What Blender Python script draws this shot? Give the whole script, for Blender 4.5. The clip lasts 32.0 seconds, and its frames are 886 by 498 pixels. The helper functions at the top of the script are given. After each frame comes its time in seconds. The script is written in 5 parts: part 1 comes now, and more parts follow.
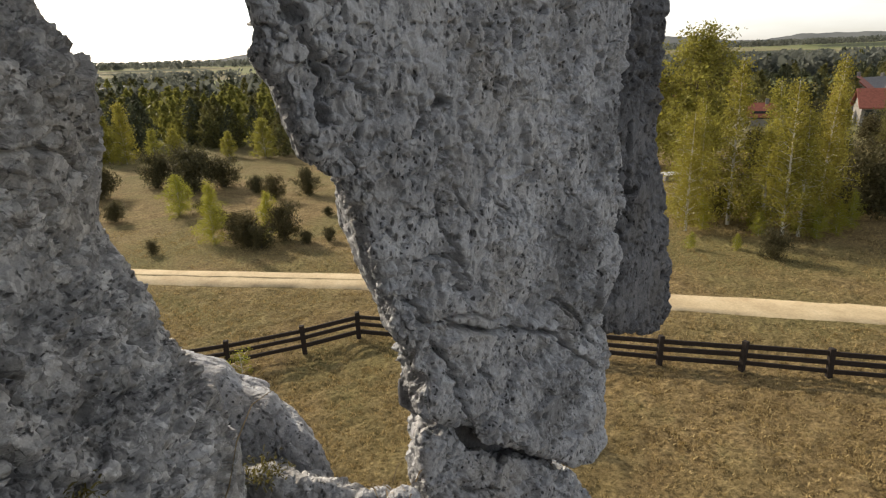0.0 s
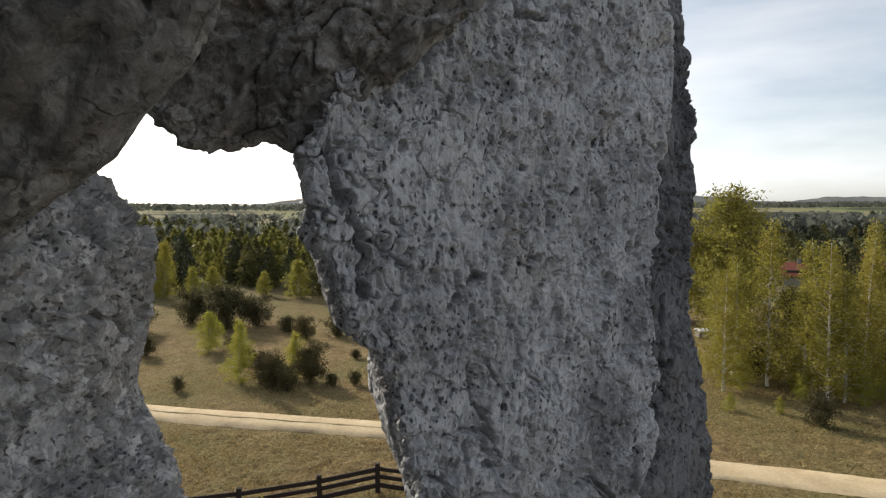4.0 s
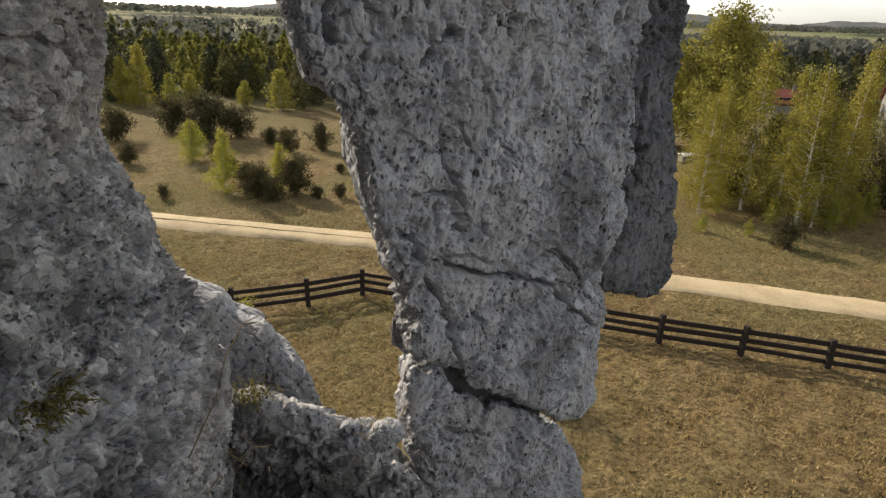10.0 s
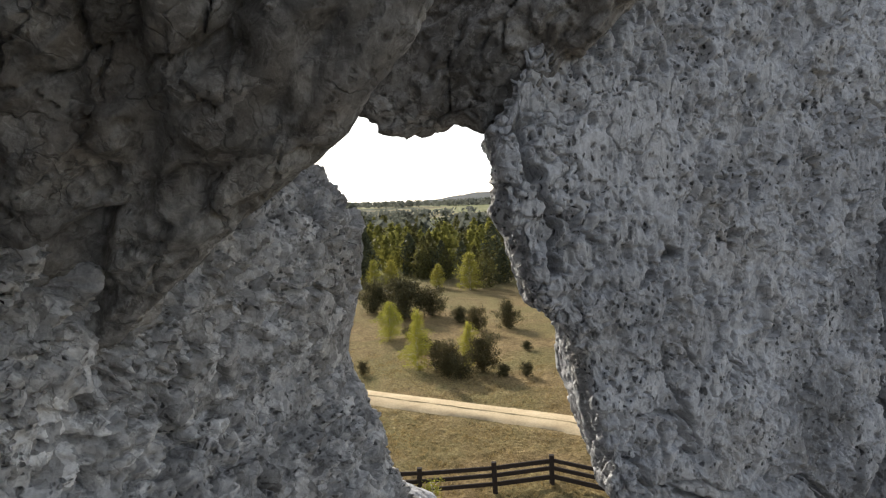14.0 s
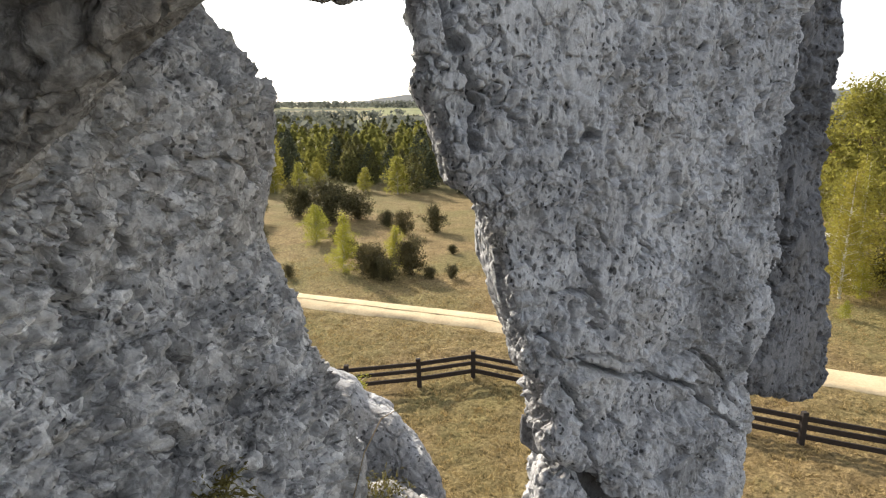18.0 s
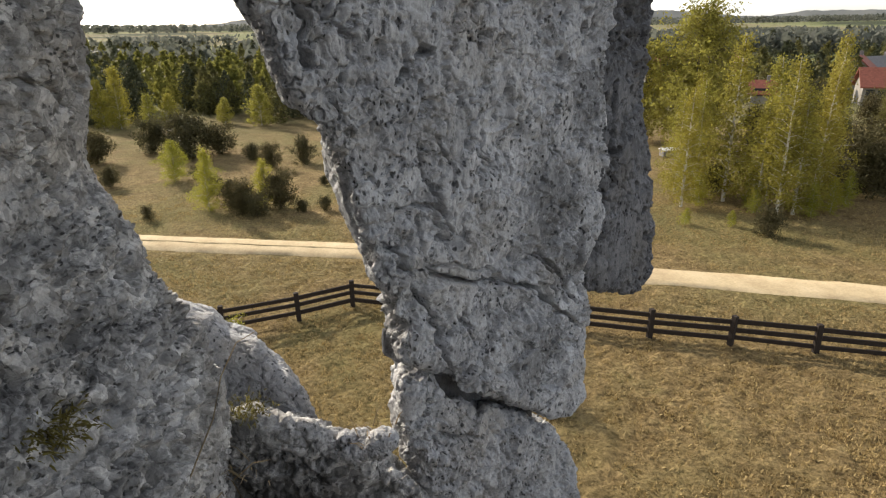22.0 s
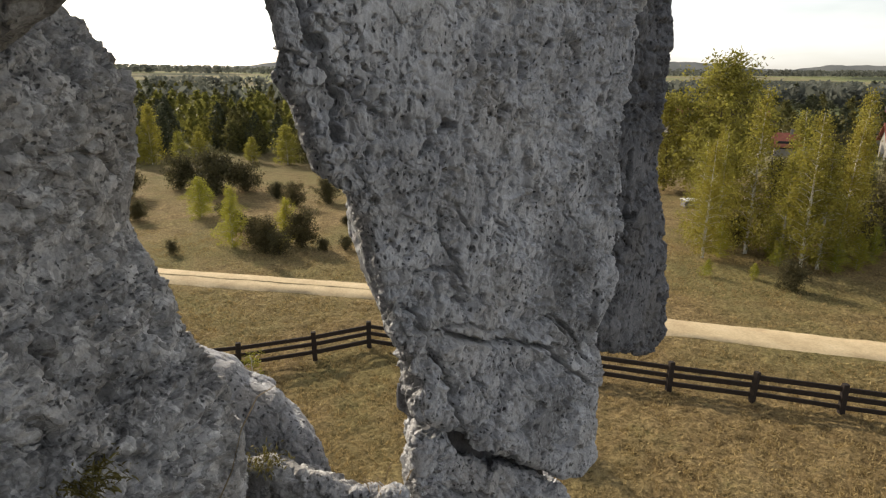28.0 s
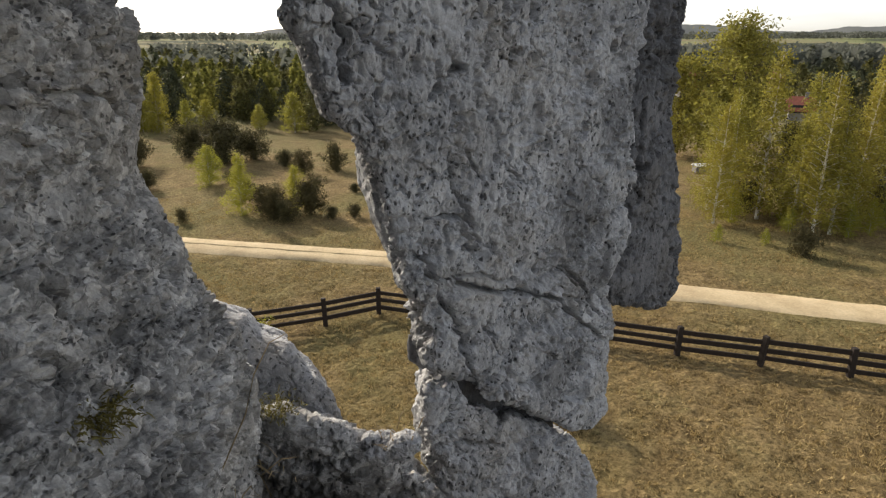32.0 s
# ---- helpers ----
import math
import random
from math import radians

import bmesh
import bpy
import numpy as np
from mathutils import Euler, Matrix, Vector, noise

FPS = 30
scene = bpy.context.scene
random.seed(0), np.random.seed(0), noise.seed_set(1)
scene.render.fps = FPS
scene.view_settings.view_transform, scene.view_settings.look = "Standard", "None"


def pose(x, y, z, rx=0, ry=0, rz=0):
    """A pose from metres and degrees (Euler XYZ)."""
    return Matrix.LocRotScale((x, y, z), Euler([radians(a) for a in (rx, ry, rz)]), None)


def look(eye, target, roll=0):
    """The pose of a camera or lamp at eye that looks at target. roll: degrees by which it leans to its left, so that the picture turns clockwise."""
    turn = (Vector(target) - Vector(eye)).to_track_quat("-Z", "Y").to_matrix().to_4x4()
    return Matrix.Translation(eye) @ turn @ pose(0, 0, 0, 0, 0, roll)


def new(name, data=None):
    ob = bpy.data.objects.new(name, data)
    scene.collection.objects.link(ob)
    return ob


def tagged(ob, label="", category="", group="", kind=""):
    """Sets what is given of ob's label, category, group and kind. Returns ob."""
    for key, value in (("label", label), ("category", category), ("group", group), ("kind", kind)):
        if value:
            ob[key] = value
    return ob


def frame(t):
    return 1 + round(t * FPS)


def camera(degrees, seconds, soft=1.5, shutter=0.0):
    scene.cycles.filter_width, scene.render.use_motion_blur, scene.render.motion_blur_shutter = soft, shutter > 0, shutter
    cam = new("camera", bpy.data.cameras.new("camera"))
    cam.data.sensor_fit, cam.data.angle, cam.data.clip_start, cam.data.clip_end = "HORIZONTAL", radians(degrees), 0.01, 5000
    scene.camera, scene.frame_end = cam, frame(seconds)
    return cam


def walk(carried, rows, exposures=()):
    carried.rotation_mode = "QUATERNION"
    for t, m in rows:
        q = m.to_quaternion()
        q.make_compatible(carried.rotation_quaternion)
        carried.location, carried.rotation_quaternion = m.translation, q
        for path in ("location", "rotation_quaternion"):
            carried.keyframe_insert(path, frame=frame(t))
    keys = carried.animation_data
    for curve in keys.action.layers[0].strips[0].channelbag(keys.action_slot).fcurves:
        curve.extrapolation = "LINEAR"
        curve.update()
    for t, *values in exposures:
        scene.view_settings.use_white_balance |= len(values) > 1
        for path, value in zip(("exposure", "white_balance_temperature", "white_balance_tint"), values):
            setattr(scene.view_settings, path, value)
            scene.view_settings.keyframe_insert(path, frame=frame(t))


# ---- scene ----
cam = camera(71.2, 32.0, soft=1.25)
PATH = [
    (0, (0.015, -0.04, 11.307), (-0.007, 1.875, 10.73), -2.0),
    (0.5, (0.024, -0.078, 11.276), (0.01, 1.82, 10.646), -2.4),
    (1, (0.064, -0.065, 11.239), (0.112, 1.829, 10.599), -0.8),
    (1.5, (0.069, -0.058, 11.224), (0.154, 1.815, 10.528), -0.5),
    (2, (0.068, -0.036, 11.256), (0.148, 1.869, 10.653), -2.3),
    (2.5, (0.039, 0.003, 11.328), (0.114, 1.948, 10.871), -2.6),
    (3, (0.02, 0.061, 11.355), (0.025, 2.035, 11.031), -0.4),
    (3.5, (0.007, -0.06, 11.403), (-0.091, 1.927, 11.2), -0.7),
    (5.5, (-0.013, -0.03, 11.433), (-0.162, 1.964, 11.403), 2.0),
    (6, (-0.041, -0.04, 11.414), (-0.283, 1.944, 11.331), 1.4),
    (6.5, (0.002, -0.035, 11.369), (-0.219, 1.945, 11.195), 0.1),
    (7, (0.033, -0.058, 11.347), (-0.141, 1.925, 11.159), -1.8),
    (7.5, (0.046, -0.063, 11.339), (-0.131, 1.921, 11.16), -2.3),
    (8, (0.051, -0.054, 11.323), (-0.054, 1.928, 11.08), 0.9),
    (8.5, (0.055, -0.057, 11.286), (-0.006, 1.911, 10.932), 2.8),
    (9, (0.058, -0.054, 11.248), (0.024, 1.886, 10.763), 1.4),
    (9.5, (0.058, -0.051, 11.212), (0.013, 1.864, 10.638), 2.1),
    (10, (0.057, -0.061, 11.183), (0.007, 1.82, 10.503), 1.9),
    (10.5, (0.058, -0.056, 11.199), (0.012, 1.839, 10.559), 0.9),
    (11, (0.061, -0.045, 11.21), (0.01, 1.862, 10.61), -0.2),
    (11.5, (0.061, -0.03, 11.244), (0.004, 1.908, 10.75), -1.0),
    (12, (0.049, -0.043, 11.262), (-0.04, 1.914, 10.863), -0.9),
    (12.5, (0.024, -0.04, 11.323), (-0.186, 1.938, 11.116), -2.9),
    (13, (-0.023, -0.087, 11.36), (-0.457, 1.86, 11.221), -3.1),
    (13.5, (-0.05, -0.089, 11.367), (-0.609, 1.829, 11.268), -1.7),
    (14, (-0.074, -0.099, 11.363), (-0.713, 1.791, 11.233), -2.0),
    (14.5, (-0.086, -0.103, 11.382), (-0.71, 1.792, 11.245), -0.5),
    (16.5, (-0.095, -0.087, 11.327), (-0.677, 1.817, 11.136), -3.4),
    (17, (-0.093, -0.087, 11.315), (-0.656, 1.82, 11.09), -1.9),
    (17.5, (-0.087, -0.071, 11.285), (-0.584, 1.836, 10.949), -0.3),
    (18, (-0.052, -0.067, 11.256), (-0.462, 1.841, 10.819), -0.4),
    (18.5, (-0.057, -0.052, 11.274), (-0.451, 1.868, 10.875), -0.9),
    (19, (-0.087, -0.066, 11.381), (-0.545, 1.872, 11.192), -1.8),
    (19.5, (-0.078, -0.073, 11.365), (-0.561, 1.855, 11.149), -1.8),
    (20, (-0.064, -0.086, 11.302), (-0.485, 1.842, 10.978), 1.4),
    (20.5, (-0.039, -0.097, 11.261), (-0.352, 1.817, 10.773), 1.7),
    (21, (-0.006, -0.106, 11.239), (-0.21, 1.8, 10.669), 1.0),
    (21.5, (0.05, -0.116, 11.244), (-0.036, 1.803, 10.684), 0.2),
    (22, (0.077, -0.134, 11.227), (0.065, 1.754, 10.566), -0.8),
    (22.5, (0.071, -0.153, 11.213), (0.059, 1.722, 10.517), -0.3),
    (23, (0.063, -0.156, 11.208), (0.023, 1.705, 10.477), -0.5),
    (23.5, (0.097, -0.121, 11.213), (0.369, 1.771, 10.625), -6.3),
    (24, (0.092, -0.125, 11.213), (0.238, 1.761, 10.562), -3.8),
    (24.5, (0.078, -0.125, 11.223), (0.096, 1.772, 10.588), -4.7),
    (26.5, (0.083, -0.177, 11.278), (-0.021, 1.717, 10.642), -0.2),
    (27, (0.13, -0.192, 11.213), (0.158, 1.634, 10.398), 1.9),
    (27.5, (0.143, -0.197, 11.197), (0.177, 1.587, 10.293), -0.3),
    (28, (0.089, -0.216, 11.353), (0.015, 1.71, 10.821), 0.5),
    (28.5, (0.066, -0.257, 11.44), (-0.134, 1.705, 11.108), -0.9),
    (29, (0.053, -0.265, 11.466), (-0.181, 1.718, 11.343), -1.2),
    (29.5, (0.056, -0.27, 11.465), (-0.178, 1.714, 11.375), -1.4),
    (30, (0.043, -0.241, 11.452), (-0.176, 1.744, 11.349), -1.0),
    (30.5, (0.053, -0.203, 11.394), (-0.138, 1.782, 11.238), 0.0),
    (31, (0.097, -0.202, 11.334), (-0.009, 1.765, 10.986), -0.7),
    (31.5, (0.084, -0.208, 11.29), (-0.007, 1.735, 10.826), -0.3),
    (32, (0.08, -0.215, 11.254), (-0.02, 1.681, 10.624), -0.0),
]
walk(cam, [(t, look(eye, target, roll)) for t, eye, target, roll in PATH], [
    (0.0, 0.13, 6700, 10.0), (2.0, 0.08, 6700, 10.0), (3.0, -0.12, 6500, 10.0), (6.0, 0.28, 6250, 10.0), (8.0, 0.30, 6450, 10.0), (9.0, 0.16, 6650, 10.0), (10.0, 0.08, 6650, 10.0), (12.0, 0.10, 6500, 10.0), (14.0, 0.32, 6250, 10.0), (17.0, 0.70, 6250, 10.0), (18.0, 0.83, 6400, 10.0), (19.0, 0.60, 6400, 10.0), (20.0, 0.72, 6350, 10.0), (22.0, 0.43, 6550, 10.0), (23.0, 0.20, 6800, 10.0), (24.0, 0.18, 6800, 10.0), (26.5, 0.03, 6950, 10.0), (27.5, -0.07, 7100, 10.0), (28.0, 0.10, 6700, 10.0), (29.0, 0.10, 6400, 10.0), (30.0, 0.23, 6400, 10.0), (31.0, 0.36, 6500, 10.0), (32.0, 0.18, 6550, 10.0)])

# ---- world, sun ----
SUN_FROM = Vector((-0.68, 0.73, 0.0)).normalized()
SUN_UP = radians(26)
world = bpy.data.worlds.new("sky")
scene.world = world
world.use_nodes = True
wn = world.node_tree
sky = wn.nodes.new("ShaderNodeTexSky")
sky.sky_type, sky.sun_disc = "NISHITA", False
sky.sun_elevation, sky.sun_rotation = SUN_UP, math.atan2(SUN_FROM.x, SUN_FROM.y)
sky.air_density, sky.dust_density, sky.ozone_density = 1.0, 1.2, 1.0
bg = wn.nodes["Background"]
# thin high cloud
cn = wn.nodes.new("ShaderNodeTexNoise")
cn.inputs["Scale"].default_value, cn.inputs["Detail"].default_value = 2.2, 6.0
cm = wn.nodes.new("ShaderNodeMapping")
cm.inputs["Scale"].default_value = (1.0, 1.0, 4.5)
cc = wn.nodes.new("ShaderNodeTexCoord")
wn.links.new(cc.outputs["Generated"], cm.inputs["Vector"])
wn.links.new(cm.outputs[0], cn.inputs["Vector"])
cr = wn.nodes.new("ShaderNodeValToRGB")
cr.color_ramp.elements[0].position, cr.color_ramp.elements[1].position = 0.36, 0.72
cr.color_ramp.elements[0].color, cr.color_ramp.elements[1].color = (0.3, 0.3, 0.3, 1), (0.95, 0.95, 0.95, 1)
wn.links.new(cn.outputs["Fac"], cr.inputs[0])
mx = wn.nodes.new("ShaderNodeMix")
mx.data_type = "RGBA"
wn.links.new(cr.outputs[0], mx.inputs[0])
wn.links.new(sky.outputs[0], mx.inputs[6])
bw = wn.nodes.new("ShaderNodeRGBToBW")
wn.links.new(sky.outputs[0], bw.inputs[0])
white = wn.nodes.new("ShaderNodeMath")
white.operation = "MULTIPLY_ADD"
white.inputs[1].default_value, white.inputs[2].default_value = 1.5, 3.0
wn.links.new(bw.outputs[0], white.inputs[0])
wn.links.new(white.outputs[0], mx.inputs[7])
wn.links.new(mx.outputs[2], bg.inputs[0])
bg.inputs[1].default_value = 0.125
sun = new("sun", bpy.data.lights.new("sun", "SUN"))
sun.data.energy, sun.data.angle, sun.data.color = 5.0, radians(0.6), (1.0, 0.87, 0.69)
sun.matrix_world = look((0, 0, 0), -(SUN_FROM * math.cos(SUN_UP) + Vector((0, 0, math.sin(SUN_UP)))))


# ---- numbers and noise ----
TABLE = np.random.RandomState(7).rand(4096)
SEEDS = np.random.RandomState(8).rand(8, 4096).astype(np.float32)


def cell(ix, iy, iz, k=0):
    return TABLE[((ix * 73856093) ^ (iy * 19349663) ^ (iz * 83492791) ^ (k * 2654435)) & 4095]


def vnoise(p, scale, k=0):
    """Smooth noise from -1 to 1 at points p, with features of that size in metres."""
    q = p / scale
    i = np.floor(q).astype(np.int64)
    f = q - i
    f = f * f * (3 - 2 * f)
    out = np.zeros(len(p))
    for a in (0, 1):
        wa = f[:, 0] if a else 1 - f[:, 0]
        for b in (0, 1):
            wb = wa * (f[:, 1] if b else 1 - f[:, 1])
            for c in (0, 1):
                out += wb * (f[:, 2] if c else 1 - f[:, 2]) * cell(i[:, 0] + a, i[:, 1] + b, i[:, 2] + c, k)
    return out * 2 - 1


def fbm(p, scale, octaves, k=0):
    out, amp = 0, 1.0
    for n in range(octaves):
        out = out + amp * vnoise(p, scale / 2**n, k + n)
        amp *= 0.5
    return out


def scattered(p, scale, k):
    """Goes over the 27 cells round every point: the seed's number and the way from it, in cells."""
    q = (p / scale).astype(np.float32)
    i = np.floor(q).astype(np.int32)
    f = q - i
    hx, hy, hz = i[:, 0] * np.int32(73856093), i[:, 1] * np.int32(19349663), i[:, 2] * np.int32(83492791)
    for a in (-1, 0, 1):
        for b in (-1, 0, 1):
            for c in (-1, 0, 1):
                at = ((hx + np.int32(a * 73856093)) ^ (hy + np.int32(b * 19349663)) ^ (hz + np.int32(c * 83492791)) ^ np.int32(k * 26543)) & 4095
                yield at, f[:, 0] - a - SEEDS[0][at], f[:, 1] - b - SEEDS[1][at], f[:, 2] - c - SEEDS[2][at]


def worley(p, scale, k=0):
    """The distances to the nearest and the second nearest of scattered seeds, in cells, and a number of the nearest one's own."""
    d1, d2, own = np.full(len(p), 81.0, np.float32), np.full(len(p), 81.0, np.float32), np.zeros(len(p), np.int32)
    for at, x, y, z in scattered(p, scale, k):
        d = x * x + y * y + z * z
        d2 = np.minimum(d2, np.maximum(d1, d))
        own = np.where(d < d1, at, own)
        d1 = np.minimum(d1, d)
    return np.sqrt(d1), np.sqrt(d2), SEEDS[3][own]


def facets(p, scale, k=0):
    """Tilted faces: heights in metres for a slope of one, each seed's face with a tilt of its own."""
    d1, d2, tilt = np.full(len(p), 81.0, np.float32), np.full(len(p), 81.0, np.float32), np.zeros(len(p), np.float32)
    for at, x, y, z in scattered(p, scale, k):
        d = x * x + y * y + z * z
        own = 2 * (x * (SEEDS[4][at] - 0.5) + y * (SEEDS[5][at] - 0.5) + z * (SEEDS[6][at] - 0.5)) + 0.5 * (SEEDS[7][at] - 0.5)
        d2 = np.minimum(d2, np.maximum(d1, d))
        tilt = np.where(d < d1, own, tilt)
        d1 = np.minimum(d1, d)
    return tilt * scale * np.clip((np.sqrt(d2) - np.sqrt(d1)) / 0.10, 0, 1)


def mesh_of(name, verts, faces, smooth=True):
    """A mesh from arrays: faces holds rows of three or four vertex numbers."""
    me = bpy.data.meshes.new(name)
    verts, faces = np.asarray(verts, np.float32), np.asarray(faces, np.int32)
    n, side = faces.shape
    me.vertices.add(len(verts))
    me.vertices.foreach_set("co", verts.ravel())
    me.loops.add(n * side)
    me.loops.foreach_set("vertex_index", faces.ravel())
    me.polygons.add(n)
    me.polygons.foreach_set("loop_start", np.arange(n, dtype=np.int32) * side)
    me.polygons.foreach_set("use_smooth", np.full(n, smooth))
    me.update(calc_edges=True)
    return me


def nets(f, origin, h):
    """The surface f = 0 of a grid of values (inside is negative), as vertices and quads."""
    low = f < 0
    c = [(a, b, d) for a in (0, 1) for b in (0, 1) for d in (0, 1)]
    nx, ny, nz = (s - 1 for s in f.shape)
    count = sum(low[a : a + nx, b : b + ny, d : d + nz].astype(np.int8) for a, b, d in c)
    at = np.argwhere((count > 0) & (count < 8))
    vals = np.stack([f[at[:, 0] + a, at[:, 1] + b, at[:, 2] + d] for a, b, d in c], 1)
    place, hits = np.zeros((len(at), 3)), np.zeros(len(at))
    for m in range(8):
        for n in range(m + 1, 8):
            if sum(abs(p - q) for p, q in zip(c[m], c[n])) == 1:
                v0, v1 = vals[:, m], vals[:, n]
                cross = (v0 < 0) != (v1 < 0)
                t = np.where(cross, v0 / np.where(cross, v0 - v1, 1), 0)[:, None]
                place += cross[:, None] * (np.array(c[m]) * (1 - t) + np.array(c[n]) * t)
                hits += cross
    verts = (at + place / hits[:, None]) * h + np.asarray(origin)
    ids = np.full((nx, ny, nz), -1, np.int32)
    ids[at[:, 0], at[:, 1], at[:, 2]] = np.arange(len(at))
    quads = []
    for axis in range(3):
        g, l = np.moveaxis(ids, axis, 0), np.moveaxis(low, axis, 0)
        change = l[1:, 1:-1, 1:-1] != l[:-1, 1:-1, 1:-1]
        i, j, k = np.nonzero(change)
        q = np.stack([g[i, j, k], g[i, j + 1, k], g[i, j + 1, k + 1], g[i, j, k + 1]], 1)
        flip = l[i, j + 1, k + 1] if axis != 1 else ~l[i, j + 1, k + 1]
        q[~flip] = q[~flip][:, ::-1]
        quads.append(q)
    quads = np.concatenate(quads)
    return verts, quads[(quads >= 0).all(1)]


def normals(verts, quads):
    a, b, c, d = (verts[quads[:, n]] for n in range(4))
    fn = np.cross(c - a, d - b)
    out = np.zeros_like(verts)
    for n in range(4):
        for x in range(3):
            out[:, x] += np.bincount(quads[:, n], fn[:, x], len(verts))
    return out / np.maximum(np.linalg.norm(out, axis=1, keepdims=True), 1e-9)


def finer(verts, quads, which):
    """Splits the chosen quads into four."""
    q = quads[which]
    e = np.sort(np.stack([q, np.roll(q, -1, 1)], 2).reshape(-1, 2), 1)
    key, back = np.unique(e[:, 0].astype(np.int64) * len(verts) + e[:, 1], return_inverse=True)
    mids = (verts[key // len(verts)] + verts[key % len(verts)]) / 2
    m = back.reshape(-1, 4) + len(verts)
    c = np.arange(len(q)) + len(verts) + len(mids)
    out = [np.stack([q[:, n], m[:, n], c, m[:, n - 1]], 1) for n in range(4)]
    return np.concatenate([verts, mids, verts[q].mean(1)]), np.concatenate([quads[~which], *out])


def outline(x, z, pts):
    """The signed distance of points to a closed outline; negative within."""
    pts = np.array(pts, float)
    d, inside = np.full(x.shape, 1e9), np.zeros(x.shape, bool)
    for (ax, az), (bx, bz) in zip(pts, np.roll(pts, -1, 0)):
        ex, ez = bx - ax, bz - az
        t = np.clip(((x - ax) * ex + (z - az) * ez) / (ex * ex + ez * ez + 1e-12), 0, 1)
        d = np.minimum(d, (x - ax - t * ex) ** 2 + (z - az - t * ez) ** 2)
        if ez:
            inside ^= ((az > z) != (bz > z)) & (x < ax + (z - az) * ex / ez)
    return np.where(inside, -1, 1) * np.sqrt(d)


def smax(a, b, k):
    h = np.clip(0.5 - 0.5 * (b - a) / k, 0, 1)
    return b + (a - b) * h + k * h * (1 - h)


def smin(a, b, k):
    return -smax(-a, -b, k)


def line_off(x, z, pts):
    """The distance of points to an open line."""
    d = np.full(x.shape, 1e9)
    for (ax, az), (bx, bz) in zip(pts[:-1], pts[1:]):
        ex, ez = bx - ax, bz - az
        t = np.clip(((x - ax) * ex + (z - az) * ez) / (ex * ex + ez * ez), 0, 1)
        d = np.minimum(d, (x - ax - t * ex) ** 2 + (z - az - t * ez) ** 2)
    return np.sqrt(d)


# ---- materials ----
def material(name):
    m = bpy.data.materials.new(name)
    m.use_nodes = True
    return m, m.node_tree, m.node_tree.nodes["Principled BSDF"]


def node(nt, kind, **values):
    n = nt.nodes.new(kind)
    for key, value in values.items():
        n.inputs[key.replace("_", " ")].default_value = value
    return n


def noise_of(nt, vector, scale, detail=6.0, rough=0.6, distortion=0.0):
    n = node(nt, "ShaderNodeTexNoise", Scale=scale, Detail=detail, Roughness=rough, Distortion=distortion)
    nt.links.new(vector, n.inputs["Vector"])
    return n.outputs["Fac"]


def ramp(nt, fac, stops):
    r = nt.nodes.new("ShaderNodeValToRGB")
    e = r.color_ramp.elements
    while len(e) < len(stops):
        e.new(0.5)
    for el, (at, col) in zip(e, stops):
        el.position, el.color = at, (*col, 1) if len(col) == 3 else col
    nt.links.new(fac, r.inputs[0])
    return r.outputs[0]


def mix(nt, fac, a, b, mode="MIX"):
    m = nt.nodes.new("ShaderNodeMix")
    m.data_type, m.blend_type = "RGBA", mode
    for value, socket in ((fac, m.inputs[0]), (a, m.inputs[6]), (b, m.inputs[7])):
        if hasattr(value, "is_linked"):
            nt.links.new(value, socket)
        else:
            socket.default_value = value if isinstance(value, (int, float)) else (*value, 1)
    return m.outputs[2]


def grey(v):
    return (v, v, v)


def bump(nt, shader, height, strength, distance):
    b = node(nt, "ShaderNodeBump", Strength=strength, Distance=distance)
    nt.links.new(height, b.inputs["Height"])
    nt.links.new(b.outputs[0], shader.inputs["Normal"])


def bent_by(nt, co, amount, scale):
    """Coordinates pushed about by noise, so that cells and lines lose their straight edges."""
    wobble = node(nt, "ShaderNodeTexNoise", Scale=scale, Detail=4.0)
    nt.links.new(co, wobble.inputs["Vector"])
    off = nt.nodes.new("ShaderNodeVectorMath")
    off.operation = "MULTIPLY_ADD"
    off.inputs[1].default_value = (amount,) * 3
    nt.links.new(wobble.outputs["Color"], off.inputs[0])
    nt.links.new(co, off.inputs[2])
    return off.outputs[0]


def cells(nt, vector, scale, feature="F1"):
    v = node(nt, "ShaderNodeTexVoronoi", Scale=scale)
    v.feature = feature
    nt.links.new(vector, v.inputs["Vector"])
    return v


def times(nt, a, b):
    m = nt.nodes.new("ShaderNodeMath")
    m.operation = "MULTIPLY"
    nt.links.new(a, m.inputs[0])
    nt.links.new(b, m.inputs[1])
    return m.outputs[0]


